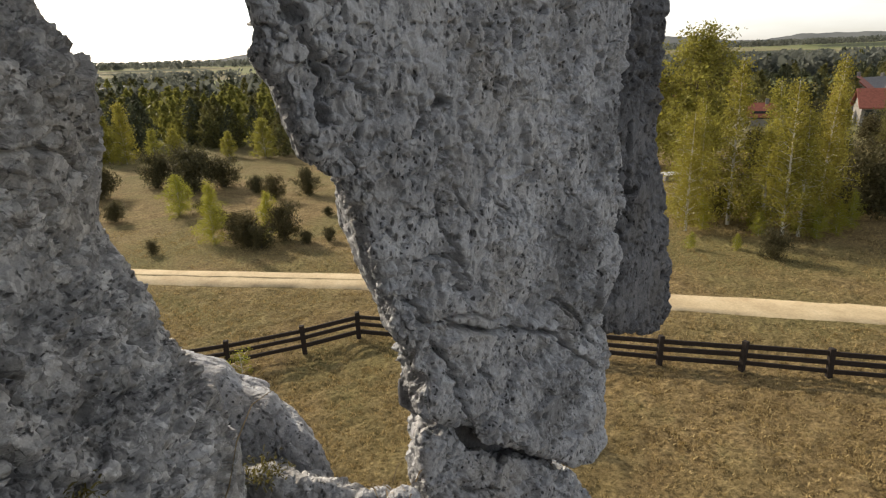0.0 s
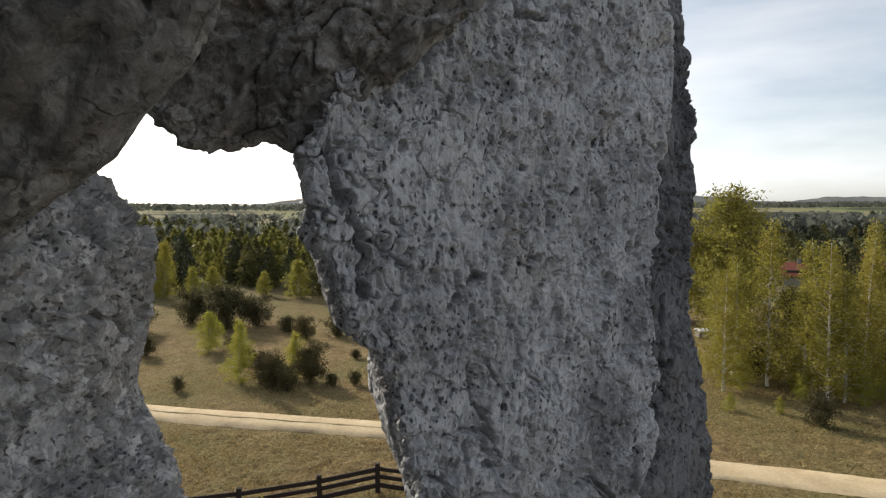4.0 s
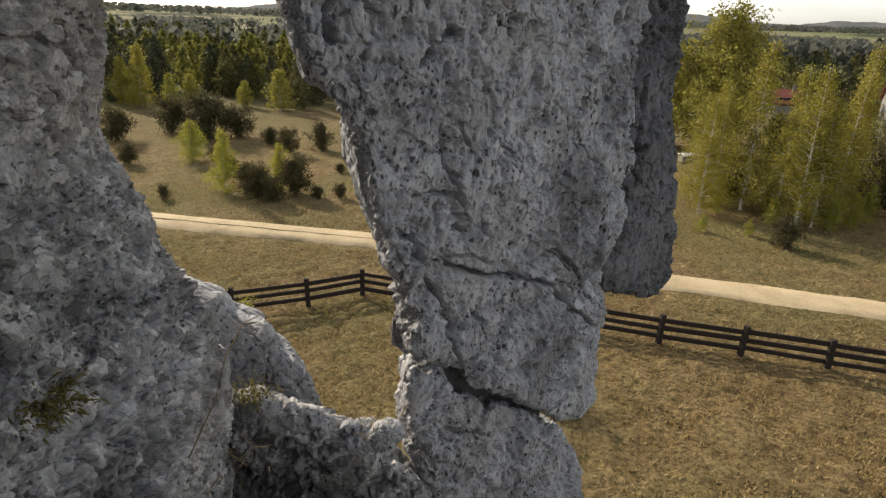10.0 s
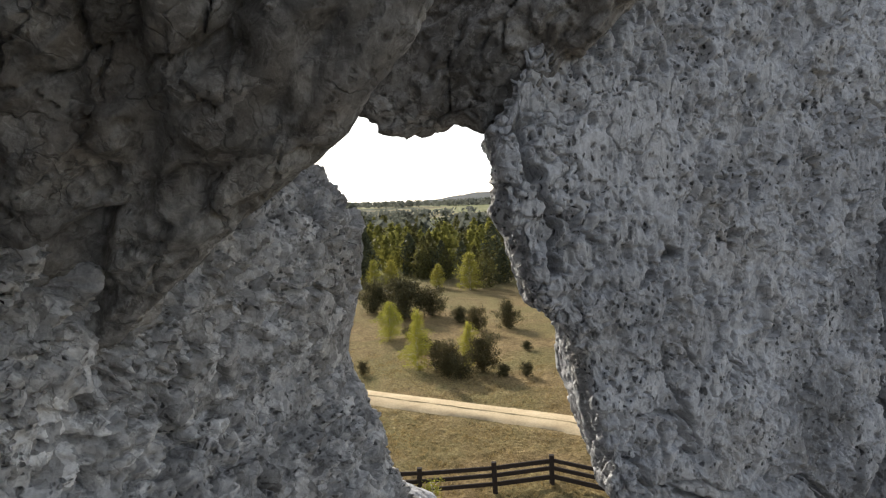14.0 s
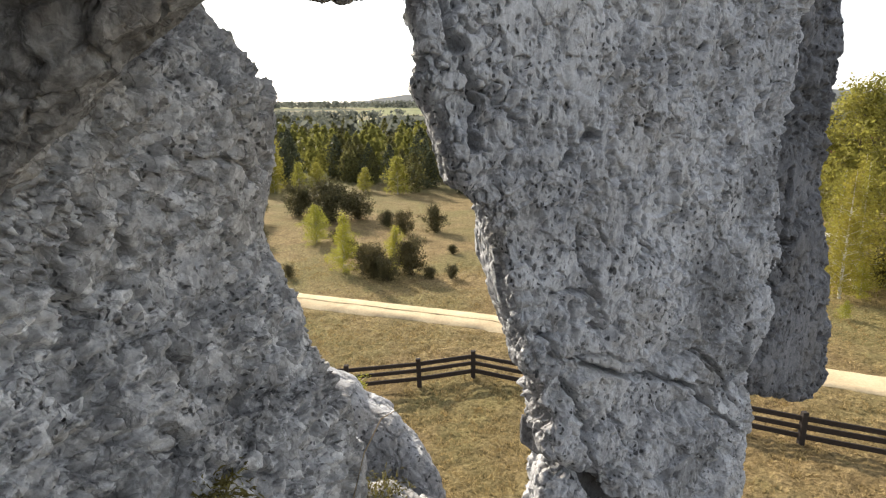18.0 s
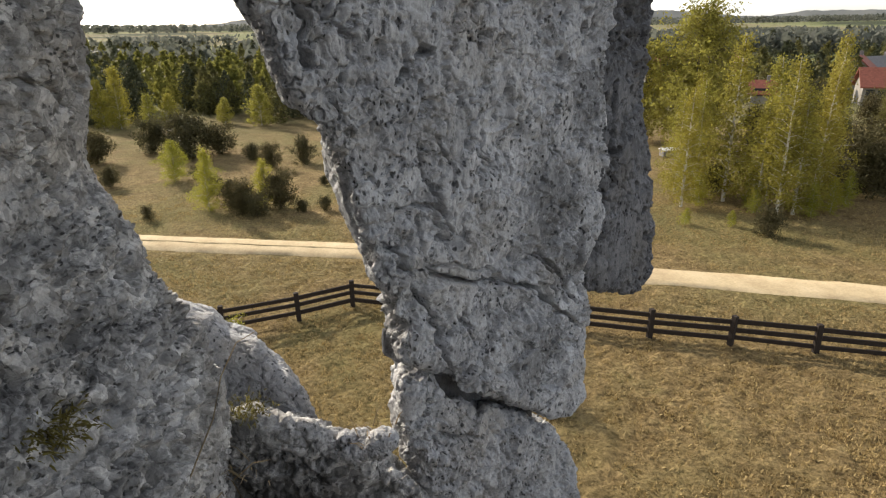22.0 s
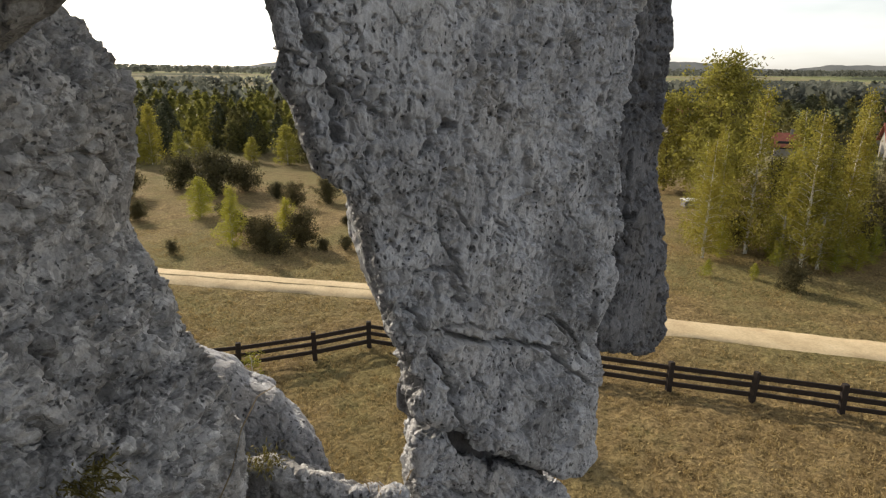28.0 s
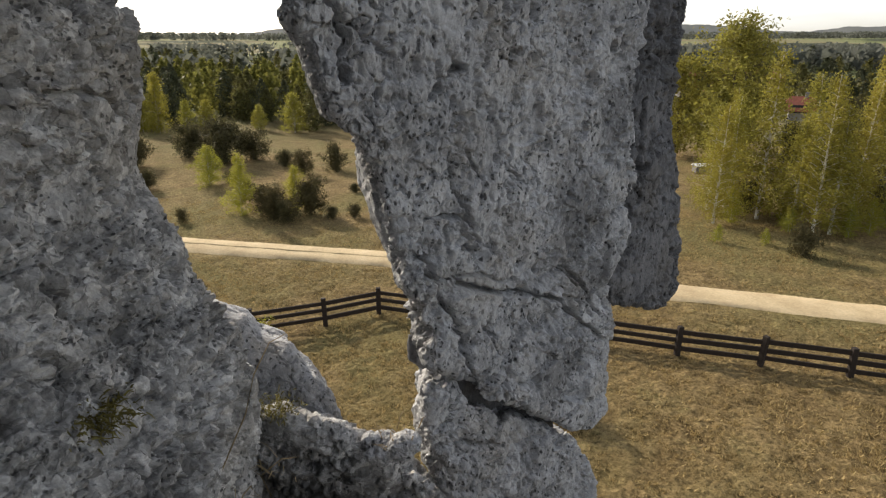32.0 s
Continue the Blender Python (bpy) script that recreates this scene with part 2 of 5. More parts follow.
def rock_material(name, light, mid, dark, warm, lichen=0.5, stains_and_shade=(), chips=0.0, specks=0.85, streaky=0.75, worms=0.3, chip_size=22.0, pale=()):
    """Weathered limestone: pale crust, grey and brownish weathering, dark lichen, hairline joints; mottle and black
    specks paint the shade of pits.
    """
    m, nt, sh = material(name)
    co = nt.nodes.new("ShaderNodeTexCoord").outputs["Object"]
    streak = nt.nodes.new("ShaderNodeMapping")
    streak.inputs["Scale"].default_value = (1.0, 1.0, streaky)
    nt.links.new(co, streak.inputs["Vector"])
    long = streak.outputs[0]
    big = noise_of(nt, co, 1.9, 5, 0.62, 0.6)
    patch = noise_of(nt, co, 6.0, 8, 0.72, 1.0)
    crust = noise_of(nt, long, 15.0, 7, 0.68, 0.5)
    tint = noise_of(nt, co, 3.1, 4, 0.55)
    fine = noise_of(nt, co, 120.0, 4, 0.7)
    base = ramp(nt, crust, [(0.36, mid), (0.50, tuple((p + q) / 2 for p, q in zip(light, mid))), (0.62, light)])
    base = mix(nt, ramp(nt, big, [(0.44, grey(0.0)), (0.60, grey(0.75))]), base, tuple(0.8 * c for c in mid))
    base = mix(nt, ramp(nt, tint, [(0.52, grey(0)), (0.7, grey(0.55))]), base, warm)
    base = mix(nt, ramp(nt, patch, [(0.55, grey(0)), (0.68, grey(lichen * 0.75))]), base, tuple((p + q) / 2 for p, q in zip(dark, mid)))
    # dark spots: stains on the pillar, painted shade on jamb foot and sill
    for spot, size, tone in [(*v, tuple(c * 0.42 for c in mid)) for v in stains_and_shade] + [(*v, tuple(min(1, c * 1.25) for c in light)) for v in pale]:
        away = nt.nodes.new("ShaderNodeVectorMath")
        away.operation = "DISTANCE"
        nt.links.new(co, away.inputs[0])
        away.inputs[1].default_value = spot
        edge = nt.nodes.new("ShaderNodeMath")
        edge.operation = "MULTIPLY_ADD"
        edge.inputs[1].default_value = 0.45
        nt.links.new(patch, edge.inputs[0])
        nt.links.new(away.outputs["Value"], edge.inputs[2])
        base = mix(nt, ramp(nt, edge.outputs[0], [(size + 0.12, grey(0.75)), (size + 0.26, grey(0))]), base, tone)
    bent = bent_by(nt, long, 0.05, 18.0)
    # mottle paints hollows darker and high points paler, as shade would
    mottle = noise_of(nt, long, 30.0, 5, 0.62, 0.6)
    base = mix(nt, ramp(nt, mottle, [(0.56, grey(0)), (0.63, grey(0.38))]), base, tuple(0.35 * p + 0.65 * q for p, q in zip(mid, dark)))
    base = mix(nt, ramp(nt, mottle, [(0.36, grey(0.35)), (0.46, grey(0))]), base, tuple(min(1, 1.22 * p) for p in light))
    flip = nt.nodes.new("ShaderNodeMath")
    flip.operation = "SUBTRACT"
    flip.inputs[0].default_value = 1.0
    nt.links.new(mottle, flip.inputs[1])
    height = mix(nt, 0.3, mix(nt, 0.55, crust, flip.outputs[0]), noise_of(nt, co, 70.0, 5, 0.7))
    if chips:
        chip = cells(nt, bent, chip_size)
        tone = nt.nodes.new("ShaderNodeSeparateColor")
        nt.links.new(chip.outputs["Color"], tone.inputs[0])
        base = mix(nt, chips, base, mix(nt, 1.0, base, ramp(nt, tone.outputs[0], [(0.0, grey(0.35)), (0.6, grey(0.9)), (1.0, grey(1.55))]), "MULTIPLY"))
        height = mix(nt, 0.4, height, tone.outputs[0])
    worm = times(nt, ramp(nt, noise_of(nt, bent, 11.0, 3, 0.5, 0.4), [(0.470, grey(0)), (0.492, grey(worms)), (0.508, grey(worms)), (0.530, grey(0))]), ramp(nt, patch, [(0.40, grey(0.25)), (0.55, grey(1.0))]))
    base = mix(nt, worm, base, dark)
    height = mix(nt, worm, height, grey(0.0))
    # black specks that paint shade into small pits, thicker in some zones than in others
    zone = ramp(nt, noise_of(nt, co, 4.5, 4, 0.6), [(0.40, grey(0.15)), (0.58, grey(1.0))])
    for scale, reach in ((22.0, 0.30), (40.0, 0.34)):
        speck = cells(nt, bent, scale)
        pick = nt.nodes.new("ShaderNodeSeparateColor")
        nt.links.new(speck.outputs["Color"], pick.inputs[0])
        some = ramp(nt, pick.outputs[1], [(0.40, grey(0.0)), (0.48, grey(specks))])
        spot = times(nt, times(nt, ramp(nt, speck.outputs["Distance"], [(reach * 0.55, grey(1.0)), (reach, grey(0.0))]), some), zone)
        base = mix(nt, spot, base, dark)
        height = mix(nt, spot, height, grey(0.0))
    base = mix(nt, 1.0, base, ramp(nt, fine, [(0.3, grey(0.80)), (0.5, grey(1.0)), (0.7, grey(1.10))]), "MULTIPLY")
    nt.links.new(base, sh.inputs["Base Color"])
    sh.inputs["Roughness"].default_value = 0.92
    sh.inputs["Specular IOR Level"].default_value = 0.2
    bump(nt, sh, height, 1.0, 0.018)
    return m


LIMESTONE = rock_material("limestone", (0.56, 0.568, 0.592), (0.40, 0.406, 0.425), (0.035, 0.035, 0.037), (0.40, 0.375, 0.34), 0.6,
                          [((0.66, 3.08, 10.35), 0.26), ((0.80, 3.20, 9.95), 0.2), ((0.85, 3.26, 10.9), 0.22), ((0.62, 3.05, 9.45), 0.25)])
# Darker limestone for the side slab, and for the painted shade in the joint.
LIMESTONE_DARK = rock_material("dark limestone", (0.22, 0.222, 0.236), (0.12, 0.122, 0.132), (0.03, 0.03, 0.032), (0.16, 0.148, 0.135), 0.5)
LIMESTONE_JAMB = rock_material("lichened limestone", (0.64, 0.632, 0.627), (0.38, 0.375, 0.373), (0.035, 0.035, 0.036), (0.35, 0.325, 0.29), 0.8,
                               # dark spots paint the recess shade at the jamb foot and sill front
                               [((-1.05, 1.2, 9.7), 0.42), ((-0.98, 0.8, 9.5), 0.55), ((-1.12, 1.65, 10.25), 0.22), ((-0.55, 2.2, 9.1), 0.33), ((-0.85, 2.1, 9.2), 0.3)], 0.6, 0.75, 1.0, 0.32, 17.0, [((-1.22, 0.81, 10.83), 0.22), ((-1.20, 0.94, 10.75), 0.22)])
# Brown rock, with the shade under the overhang darkened into its colour.
LIMESTONE_ROOF = rock_material("brown limestone darkened for shade", (0.43, 0.418, 0.40), (0.175, 0.166, 0.157), (0.035, 0.032, 0.030), (0.19, 0.158, 0.126), 0.7, (), 0.5, 0.35, 1.0, 0.35, 8.0)


def plain(name, rgb, rough=0.8, scale=20.0, vary=0.35, relief=0.3, metal=0.0):
    m, nt, sh = material(name)
    co = nt.nodes.new("ShaderNodeTexCoord").outputs["Object"]
    n = noise_of(nt, co, scale, 6, 0.65)
    nt.links.new(ramp(nt, n, [(0.3, tuple(c * (1 - vary) for c in rgb)), (0.7, tuple(min(1, c * (1 + vary)) for c in rgb))]), sh.inputs["Base Color"])
    sh.inputs["Roughness"].default_value, sh.inputs["Metallic"].default_value = rough, metal
    bump(nt, sh, n, relief, 0.02)
    return m


def leaf_material(name, rgb, vary=0.35, glow=0.35):
    m, nt, sh = material(name)
    geo = nt.nodes.new("ShaderNodeNewGeometry")
    info = nt.nodes.new("ShaderNodeObjectInfo")
    col = ramp(nt, geo.outputs["Random Per Island"], [(0.0, tuple(c * (1 - vary) for c in rgb)), (1.0, tuple(c * (1 + vary) for c in rgb))])
    col = mix(nt, ramp(nt, info.outputs["Random"], [(0.0, grey(0.0)), (1.0, grey(0.35))]), col, (rgb[0] * 1.25, rgb[1] * 1.0, rgb[2] * 0.8))
    nt.links.new(col, sh.inputs["Base Color"])
    sh.inputs["Roughness"].default_value = 0.7
    sh.inputs["Specular IOR Level"].default_value = 0.2
    tr = nt.nodes.new("ShaderNodeBsdfTranslucent")
    nt.links.new(col, tr.inputs["Color"])
    ms = nt.nodes.new("ShaderNodeMixShader")
    ms.inputs[0].default_value = glow
    nt.links.new(sh.outputs[0], ms.inputs[1])
    nt.links.new(tr.outputs[0], ms.inputs[2])
    nt.links.new(ms.outputs[0], nt.nodes["Material Output"].inputs["Surface"])
    return m


BIRCH_LEAF = leaf_material("birch leaves", (0.275, 0.255, 0.052), 0.5, 0.45)
YOUNG_LEAF = leaf_material("young birch leaves", (0.32, 0.325, 0.055), 0.35, 0.5)
FRESH_LEAF = leaf_material("fresh leaves", (0.23, 0.225, 0.05), 0.4, 0.5)
OLIVE_LEAF = leaf_material("olive leaves", (0.145, 0.14, 0.048), 0.4, 0.4)
DRY_GRASS = leaf_material("dry grass", (0.34, 0.27, 0.13), 0.35, 0.3)
# Leaf colour of the far woods, paler and greyer to paint distance haze.
HAZED_LEAF = leaf_material("hazed far leaves", (0.12, 0.128, 0.108), 0.15, 0.5)
NEEDLE = leaf_material("dark needles", (0.085, 0.078, 0.036), 0.5, 0.3)
EDGE_LEAF = leaf_material("edge birch leaves", (0.29, 0.28, 0.058), 0.35, 0.5)
WOOD_OLIVE = leaf_material("budding leaves", (0.115, 0.115, 0.042), 0.4, 0.4)
WOOD_BIRCH = leaf_material("wood birch leaves", (0.18, 0.178, 0.045), 0.35, 0.45)
PINE = leaf_material("pine needles", (0.07, 0.078, 0.042), 0.4, 0.2)
BIRCH_BARK = plain("birch bark", (0.55, 0.52, 0.46), 0.85, 6.0, 0.4)
DARK_BARK = plain("dark bark", (0.09, 0.07, 0.05), 0.9, 8.0)
EARTH = plain("earth darkened for shade", (0.045, 0.037, 0.028), 1.0, 30.0, 0.6, 0.8)
FENCE_WOOD = plain("dark stained wood", (0.02, 0.013, 0.009), 0.95, 9.0, 0.4)


def ground_material():
    m, nt, sh = material("dry pasture")
    co = nt.nodes.new("ShaderNodeTexCoord").outputs["Object"]
    big = noise_of(nt, co, 0.09, 5, 0.6, 0.5)
    med = noise_of(nt, co, 0.8, 6, 0.65, 0.5)
    fine = noise_of(nt, co, 6.0, 6, 0.7)
    col = ramp(nt, med, [(0.28, (0.155, 0.110, 0.054)), (0.45, (0.24, 0.174, 0.083)), (0.6, (0.305, 0.226, 0.11)), (0.78, (0.205, 0.182, 0.072))])
    col = mix(nt, ramp(nt, big, [(0.45, grey(0)), (0.62, grey(0.75))]), col, (0.20, 0.18, 0.074))
    col = mix(nt, 1.0, col, ramp(nt, fine, [(0.36, grey(0.5)), (0.5, grey(1.0)), (0.63, grey(1.35))]), "MULTIPLY")
    ln = nt.nodes.new("ShaderNodeVectorMath")
    ln.operation = "LENGTH"
    nt.links.new(co, ln.inputs[0])
    far = node(nt, "ShaderNodeMapRange", From_Min=70.0, From_Max=130.0)
    nt.links.new(ln.outputs["Value"], far.inputs["Value"])
    fields = noise_of(nt, co, 0.006, 3, 0.5)
    land = ramp(nt, fields, [(0.38, (0.06, 0.07, 0.042)), (0.44, (0.15, 0.17, 0.075)), (0.50, (0.20, 0.215, 0.105)), (0.56, (0.24, 0.21, 0.12)), (0.62, (0.07, 0.08, 0.048))])
    col = mix(nt, far.outputs[0], col, land)
    nt.links.new(col, sh.inputs["Base Color"])
    sh.inputs["Roughness"].default_value = 1.0
    sh.inputs["Specular IOR Level"].default_value = 0.1
    bump(nt, sh, mix(nt, 0.6, med, mix(nt, 0.5, fine, noise_of(nt, co, 2.6, 5, 0.7))), 1.0, 0.9)
    return m


def road_material():
    m, nt, sh = material("dusty dirt road")
    co = nt.nodes.new("ShaderNodeTexCoord").outputs["Object"]
    n, f = noise_of(nt, co, 0.6, 5, 0.6), noise_of(nt, co, 8.0, 5, 0.7)
    col = ramp(nt, n, [(0.3, (0.41, 0.31, 0.18)), (0.55, (0.53, 0.42, 0.255)), (0.75, (0.58, 0.47, 0.30))])
    col = mix(nt, 1.0, col, ramp(nt, f, [(0.3, grey(0.8)), (0.6, grey(1.05))]), "MULTIPLY")
    nt.links.new(col, sh.inputs["Base Color"])
    sh.inputs["Roughness"].default_value = 1.0
    bump(nt, sh, f, 0.6, 0.03)
    return m


GRASS, ROAD = ground_material(), road_material()
WORN = plain("worn verge", (0.40, 0.315, 0.175), 1.0, 3.0, 0.25)


# ---- builders ----
def thing(name, label, category, place=(0, 0, 0), group="", kind=""):
    return tagged(new_at(name, place), label, category, group, kind)


def new_at(name, place):
    ob = new(name)
    ob.location = place
    return ob


def part_of(name, me, mat, parent=None, label=""):
    ob = new(name, me)
    if mat and not me.materials:
        me.materials.append(mat)
    if parent:
        ob.parent = parent
    if label:
        ob["label"] = label
    return ob


def tube(points, radii, sides=7):
    """Vertices and quads of a tapered tube along points."""
    points, verts, faces = [Vector(p) for p in points], [], []
    for n, (p, r) in enumerate(zip(points, radii)):
        way = (points[min(n + 1, len(points) - 1)] - points[max(n - 1, 0)]).normalized()
        a = way.orthogonal().normalized()
        b = way.cross(a)
        verts += [p + float(r) * (math.cos(s * math.tau / sides) * a + math.sin(s * math.tau / sides) * b) for s in range(sides)]
        if n:
            o = (n - 1) * sides
            faces += [(o + s, o + (s + 1) % sides, o + sides + (s + 1) % sides, o + sides + s) for s in range(sides)]
    return [tuple(v) for v in verts], faces


def joined(pieces):
    verts, faces, o = [], [], 0
    for v, f in pieces:
        verts.append(np.asarray(v, float).reshape(-1, 3))
        faces.append(np.asarray(f, int) + o)
        o += len(verts[-1])
    return np.concatenate(verts), np.concatenate(faces)


def leaves(rng, centres, size, stretch=1.0):
    """One small bent quad at every centre, turned at random."""
    n = len(centres)
    a = rng.normal(size=(n, 3))
    a /= np.linalg.norm(a, axis=1, keepdims=True)
    b = np.cross(a, rng.normal(size=(n, 3)))
    b /= np.linalg.norm(b, axis=1, keepdims=True)
    s = size * rng.uniform(0.6, 1.4, (n, 1))
    v = np.stack([centres - a * s * stretch, centres - b * s * 0.6, centres + a * s * stretch, centres + b * s * 0.6], 1).reshape(-1, 3)
    return v, np.arange(4 * n).reshape(-1, 4)


# ---- rock ----
ALONG = np.array([1.0, 0.9, 0.0]) / math.hypot(1, 0.9)
INTO = np.array([-ALONG[1], ALONG[0], 0.0])
UP = np.array([0.0, 0.0, 1.0])
BACK = np.array([-0.32, 1.0, 0.0])


def slab(name, shape, origin, along, into, thick, h, mat, parent, detail, label="", rounding=0.1, front=None, erode=0.0, split=1, near=-0.35, proud=0.015, skin=0.45):
    """A rock whose outline (along, up) is given in an upright plane; it reaches thick metres behind that plane."""
    pts = np.array(shape, float)
    lo, hi = pts.min(0) - 0.12, pts.max(0) + 0.12
    u = np.arange(lo[0], hi[0], h)
    z = np.arange(lo[1], hi[1], h)
    w = np.arange(near, thick + 0.06, h)
    uu, zz = np.meshgrid(u, z, indexing="ij")
    d2 = outline(uu, zz, pts)
    off = front(uu, zz) if front else 0 * uu
    f = smax(d2[:, None, :] + erode * np.clip(w, 0, 9)[None, :, None], np.maximum(off[:, None, :] - w[None, :, None], w[None, :, None] - thick), rounding)
    verts, quads = nets(f, (u[0], w[0], z[0]), h)
    for _ in range(split):
        verts, quads = finer(verts, quads, (verts[quads[:, 0], 1] < skin * thick))
    p = np.asarray(origin) + verts[:, :1] * along + verts[:, 1:2] * into + verts[:, 2:] * UP
    nrm = normals(p, quads)
    d = detail(p, verts, nrm)
    d = np.where(d > proud, proud + 0.35 * (d - proud), d)
    return part_of(name, mesh_of(name, p + nrm * d[:, None], quads), mat, parent, label)


def weathered(big, mid, seed):
    """Plain uneven rock, for what is only seen dimly or not at all."""
    def detail(p, local, nrm):
        q = p * [1.0, 1.0, 0.6]
        rough = np.clip(0.55 + 0.9 * fbm(p, 0.3, 2, seed + 3), 0.1, 1.3)
        d = big * fbm(p, 0.45, 3, seed) + rough * mid * (np.abs(vnoise(q, 0.15, seed + 9)) * 2.2 - 0.8)
        return d + rough * mid * (0.5 - np.abs(vnoise(q, 0.06, seed + 10)) * 2.0)
    return detail


def ridges(p, size, k):
    """Sharp-crested waves from -0.5 to 0.5."""
    return 0.5 - np.abs(vnoise(p, size, k)) * 1.6


def marks(p, local, cracks, holes):
    d = 0
    for hu, hz, hr in holes:
        off = np.hypot(local[:, 0] - hu, (local[:, 2] - hz) * 1.2) + 0.006 * vnoise(p, 0.02, 95)
        d = d - 0.12 * np.clip(3 - 3 * off / (1.1 * hr), 0, 1)
    for pts, width, depth in cracks:
        wob = 0.014 * vnoise(p, 0.05, 91) + 0.010 * vnoise(p, 0.022, 93) + 0.015 * vnoise(p, 0.2, 92)
        off = line_off(local[:, 0] + wob, local[:, 2] + 0.6 * wob, pts)
        d = d - 1.3 * depth * np.clip(1.6 - off / (0.75 * width), 0, 1)
    return d


def pitted(seed, cracks=(), holes=(), tall=0.7, plates=((0.17, 0.016),), ragged=0.024, pits=((0.042, 0.026, 0.36), (0.072, 0.050, 0.46), (0.13, 0.060, 0.68)), face=0.12, face_size=0.24, reach_in=0.17):
    """Karst limestone: flat plates with stepped edges, ragged zones between them, and crisp steep-walled pits."""
    def detail(p, local, nrm):
        q = p * np.array([1.0, 1.0, tall])
        d = 0.028 * fbm(p, 0.45, 3, seed)
        zone = np.clip(0.45 + 1.1 * fbm(p, 0.26, 3, seed + 3), 0, 1)
        for size, high in plates:
            w = p * [1, 1, 0.75] + 0.4 * size * np.stack([fbm(p, 0.6 * size, 3, n + seed) for n in (51, 54, 57)], 1)
            e1, e2, own = worley(w, size, seed + 77)
            d += high * (own - 0.5) * 2 * np.clip((e2 - e1) / 0.05, 0, 1) - 1.5 * high * np.exp(-(((e2 - e1) / 0.035) ** 2)) * (own > 0.55)
        amount = face(p) if callable(face) else face
        w = p + 0.05 * np.stack([fbm(p, 0.12, 2, n) for n in (71, 74, 77)], 1)
        d += amount * (facets(w, face_size, seed + 17) + 0.5 * facets(w, face_size * 0.42, seed + 19))
        d += (0.18 + 1.1 * zone * zone) * ragged * (0.9 * ridges(q, 0.11, seed + 9) - 1.1 * ridges(q, 0.055, seed + 10) + 0.6 * ridges(q, 0.028, seed + 12) - 0.35 * ridges(q, 0.016, seed + 13))
        w = q + 0.009 * np.stack([vnoise(p, 0.03, n) for n in (61, 62, 63)], 1)
        for size, deep, share in pits:
            d1, d2, own = worley(w, size, seed + int(size * 900))
            bar = share + 0.25 * (0.6 - zone)
            reach = 0.15 + 0.19 * np.clip((own - bar) / (1 - bar), 0, 1)
            d -= deep * (own > bar) * np.clip(3.2 - 3.2 * d1 / reach, 0, 1)
        return d + marks(p, local, cracks, holes) * np.clip((reach_in - local[:, 1]) / 0.08, 0, 1)
    return detail


SWEEP = np.array([0.60, 0.30, 0.74]) / math.sqrt(0.36 + 0.09 + 0.5476)


def swept(seed, deep=1.0, knobs=0.0):
    """The underside of the overhang: long hollows and ribs that rise along one slant, broken by small knobs."""
    def detail(p, local, nrm):
        q = p - 0.68 * (p @ SWEEP)[:, None] * SWEEP
        w = q + 0.03 * np.stack([fbm(p, 0.15, 2, n + seed) for n in (1, 4, 7)], 1)
        zone = np.clip(0.4 + 1.2 * fbm(p, 0.22, 2, seed + 8), 0, 1)
        d = deep * (0.035 * fbm(w, 0.36, 2, seed) + 0.055 * ridges(w, 0.19, seed + 5) + 0.04 * ridges(w, 0.09, seed + 6) - 0.03)
        d += zone * (0.016 * ridges(p, 0.06, seed + 11) + 0.010 * ridges(p, 0.028, seed + 12)) + 0.35 * facets(w, 0.17, seed + 13) + 0.25 * facets(w, 0.07, seed + 14)
        e1, e2, own = worley(w, 0.13, seed + 15)
        d += 0.03 * (own - 0.5) * np.clip((e2 - e1) / 0.06, 0, 1) - 0.025 * np.exp(-(((e2 - e1) / 0.04) ** 2)) * (own > 0.6)
        if knobs:
            e1, e2, own = worley(p + 0.02 * np.stack([vnoise(p, 0.05, n) for n in (61, 62, 63)], 1), 0.085, seed + 20)
            d += knobs * (own * np.clip(1 - 1.6 * e1, 0, 1) - 0.25)
        e1, e2, own = worley(p, 0.12, seed + 25)
        return d - 0.03 * (own > 0.75) * np.clip(2.4 - 2.4 * e1 / 0.2, 0, 1)
    return detail


rock_window = thing("rock_window", "grey pitted limestone rock window with a leaning pillar", "rock")
O = (0.0, 2.5, 0.0)

PILLAR = [(-0.160, 9.75), (-0.160, 9.95), (-0.220, 10.12), (-0.280, 10.25), (-0.320, 10.37), (-0.380, 10.55), (-0.420, 10.72), (-0.440, 10.83), (-0.490, 10.92),
          (-0.620, 10.99), (-0.650, 11.08), (-0.670, 11.15), (-0.705, 11.26), (-0.775, 11.35), (-0.745, 11.43), (-0.765, 11.53), (-0.785, 11.63), (-0.725, 11.70), (-0.715, 11.8),
          (-0.655, 11.90), (-0.535, 12.01), (-0.380, 12.16), (-0.240, 12.33), (-0.200, 12.9), (0.7, 13.0), (1.2, 12.85), (1.36, 12.65), (1.5, 12.42), (1.42, 11.6),
          (1.36, 11.2), (1.30, 10.9), (1.40, 10.5), (1.38, 10.2), (1.22, 9.9), (1.30, 9.65), (1.36, 9.52), (1.30, 9.30), (1.33, 8.95), (1.14, 8.88), (0.97, 8.93), (0.80, 9.08), (0.42, 9.31), (0.22, 9.45), (0.07, 9.60)]
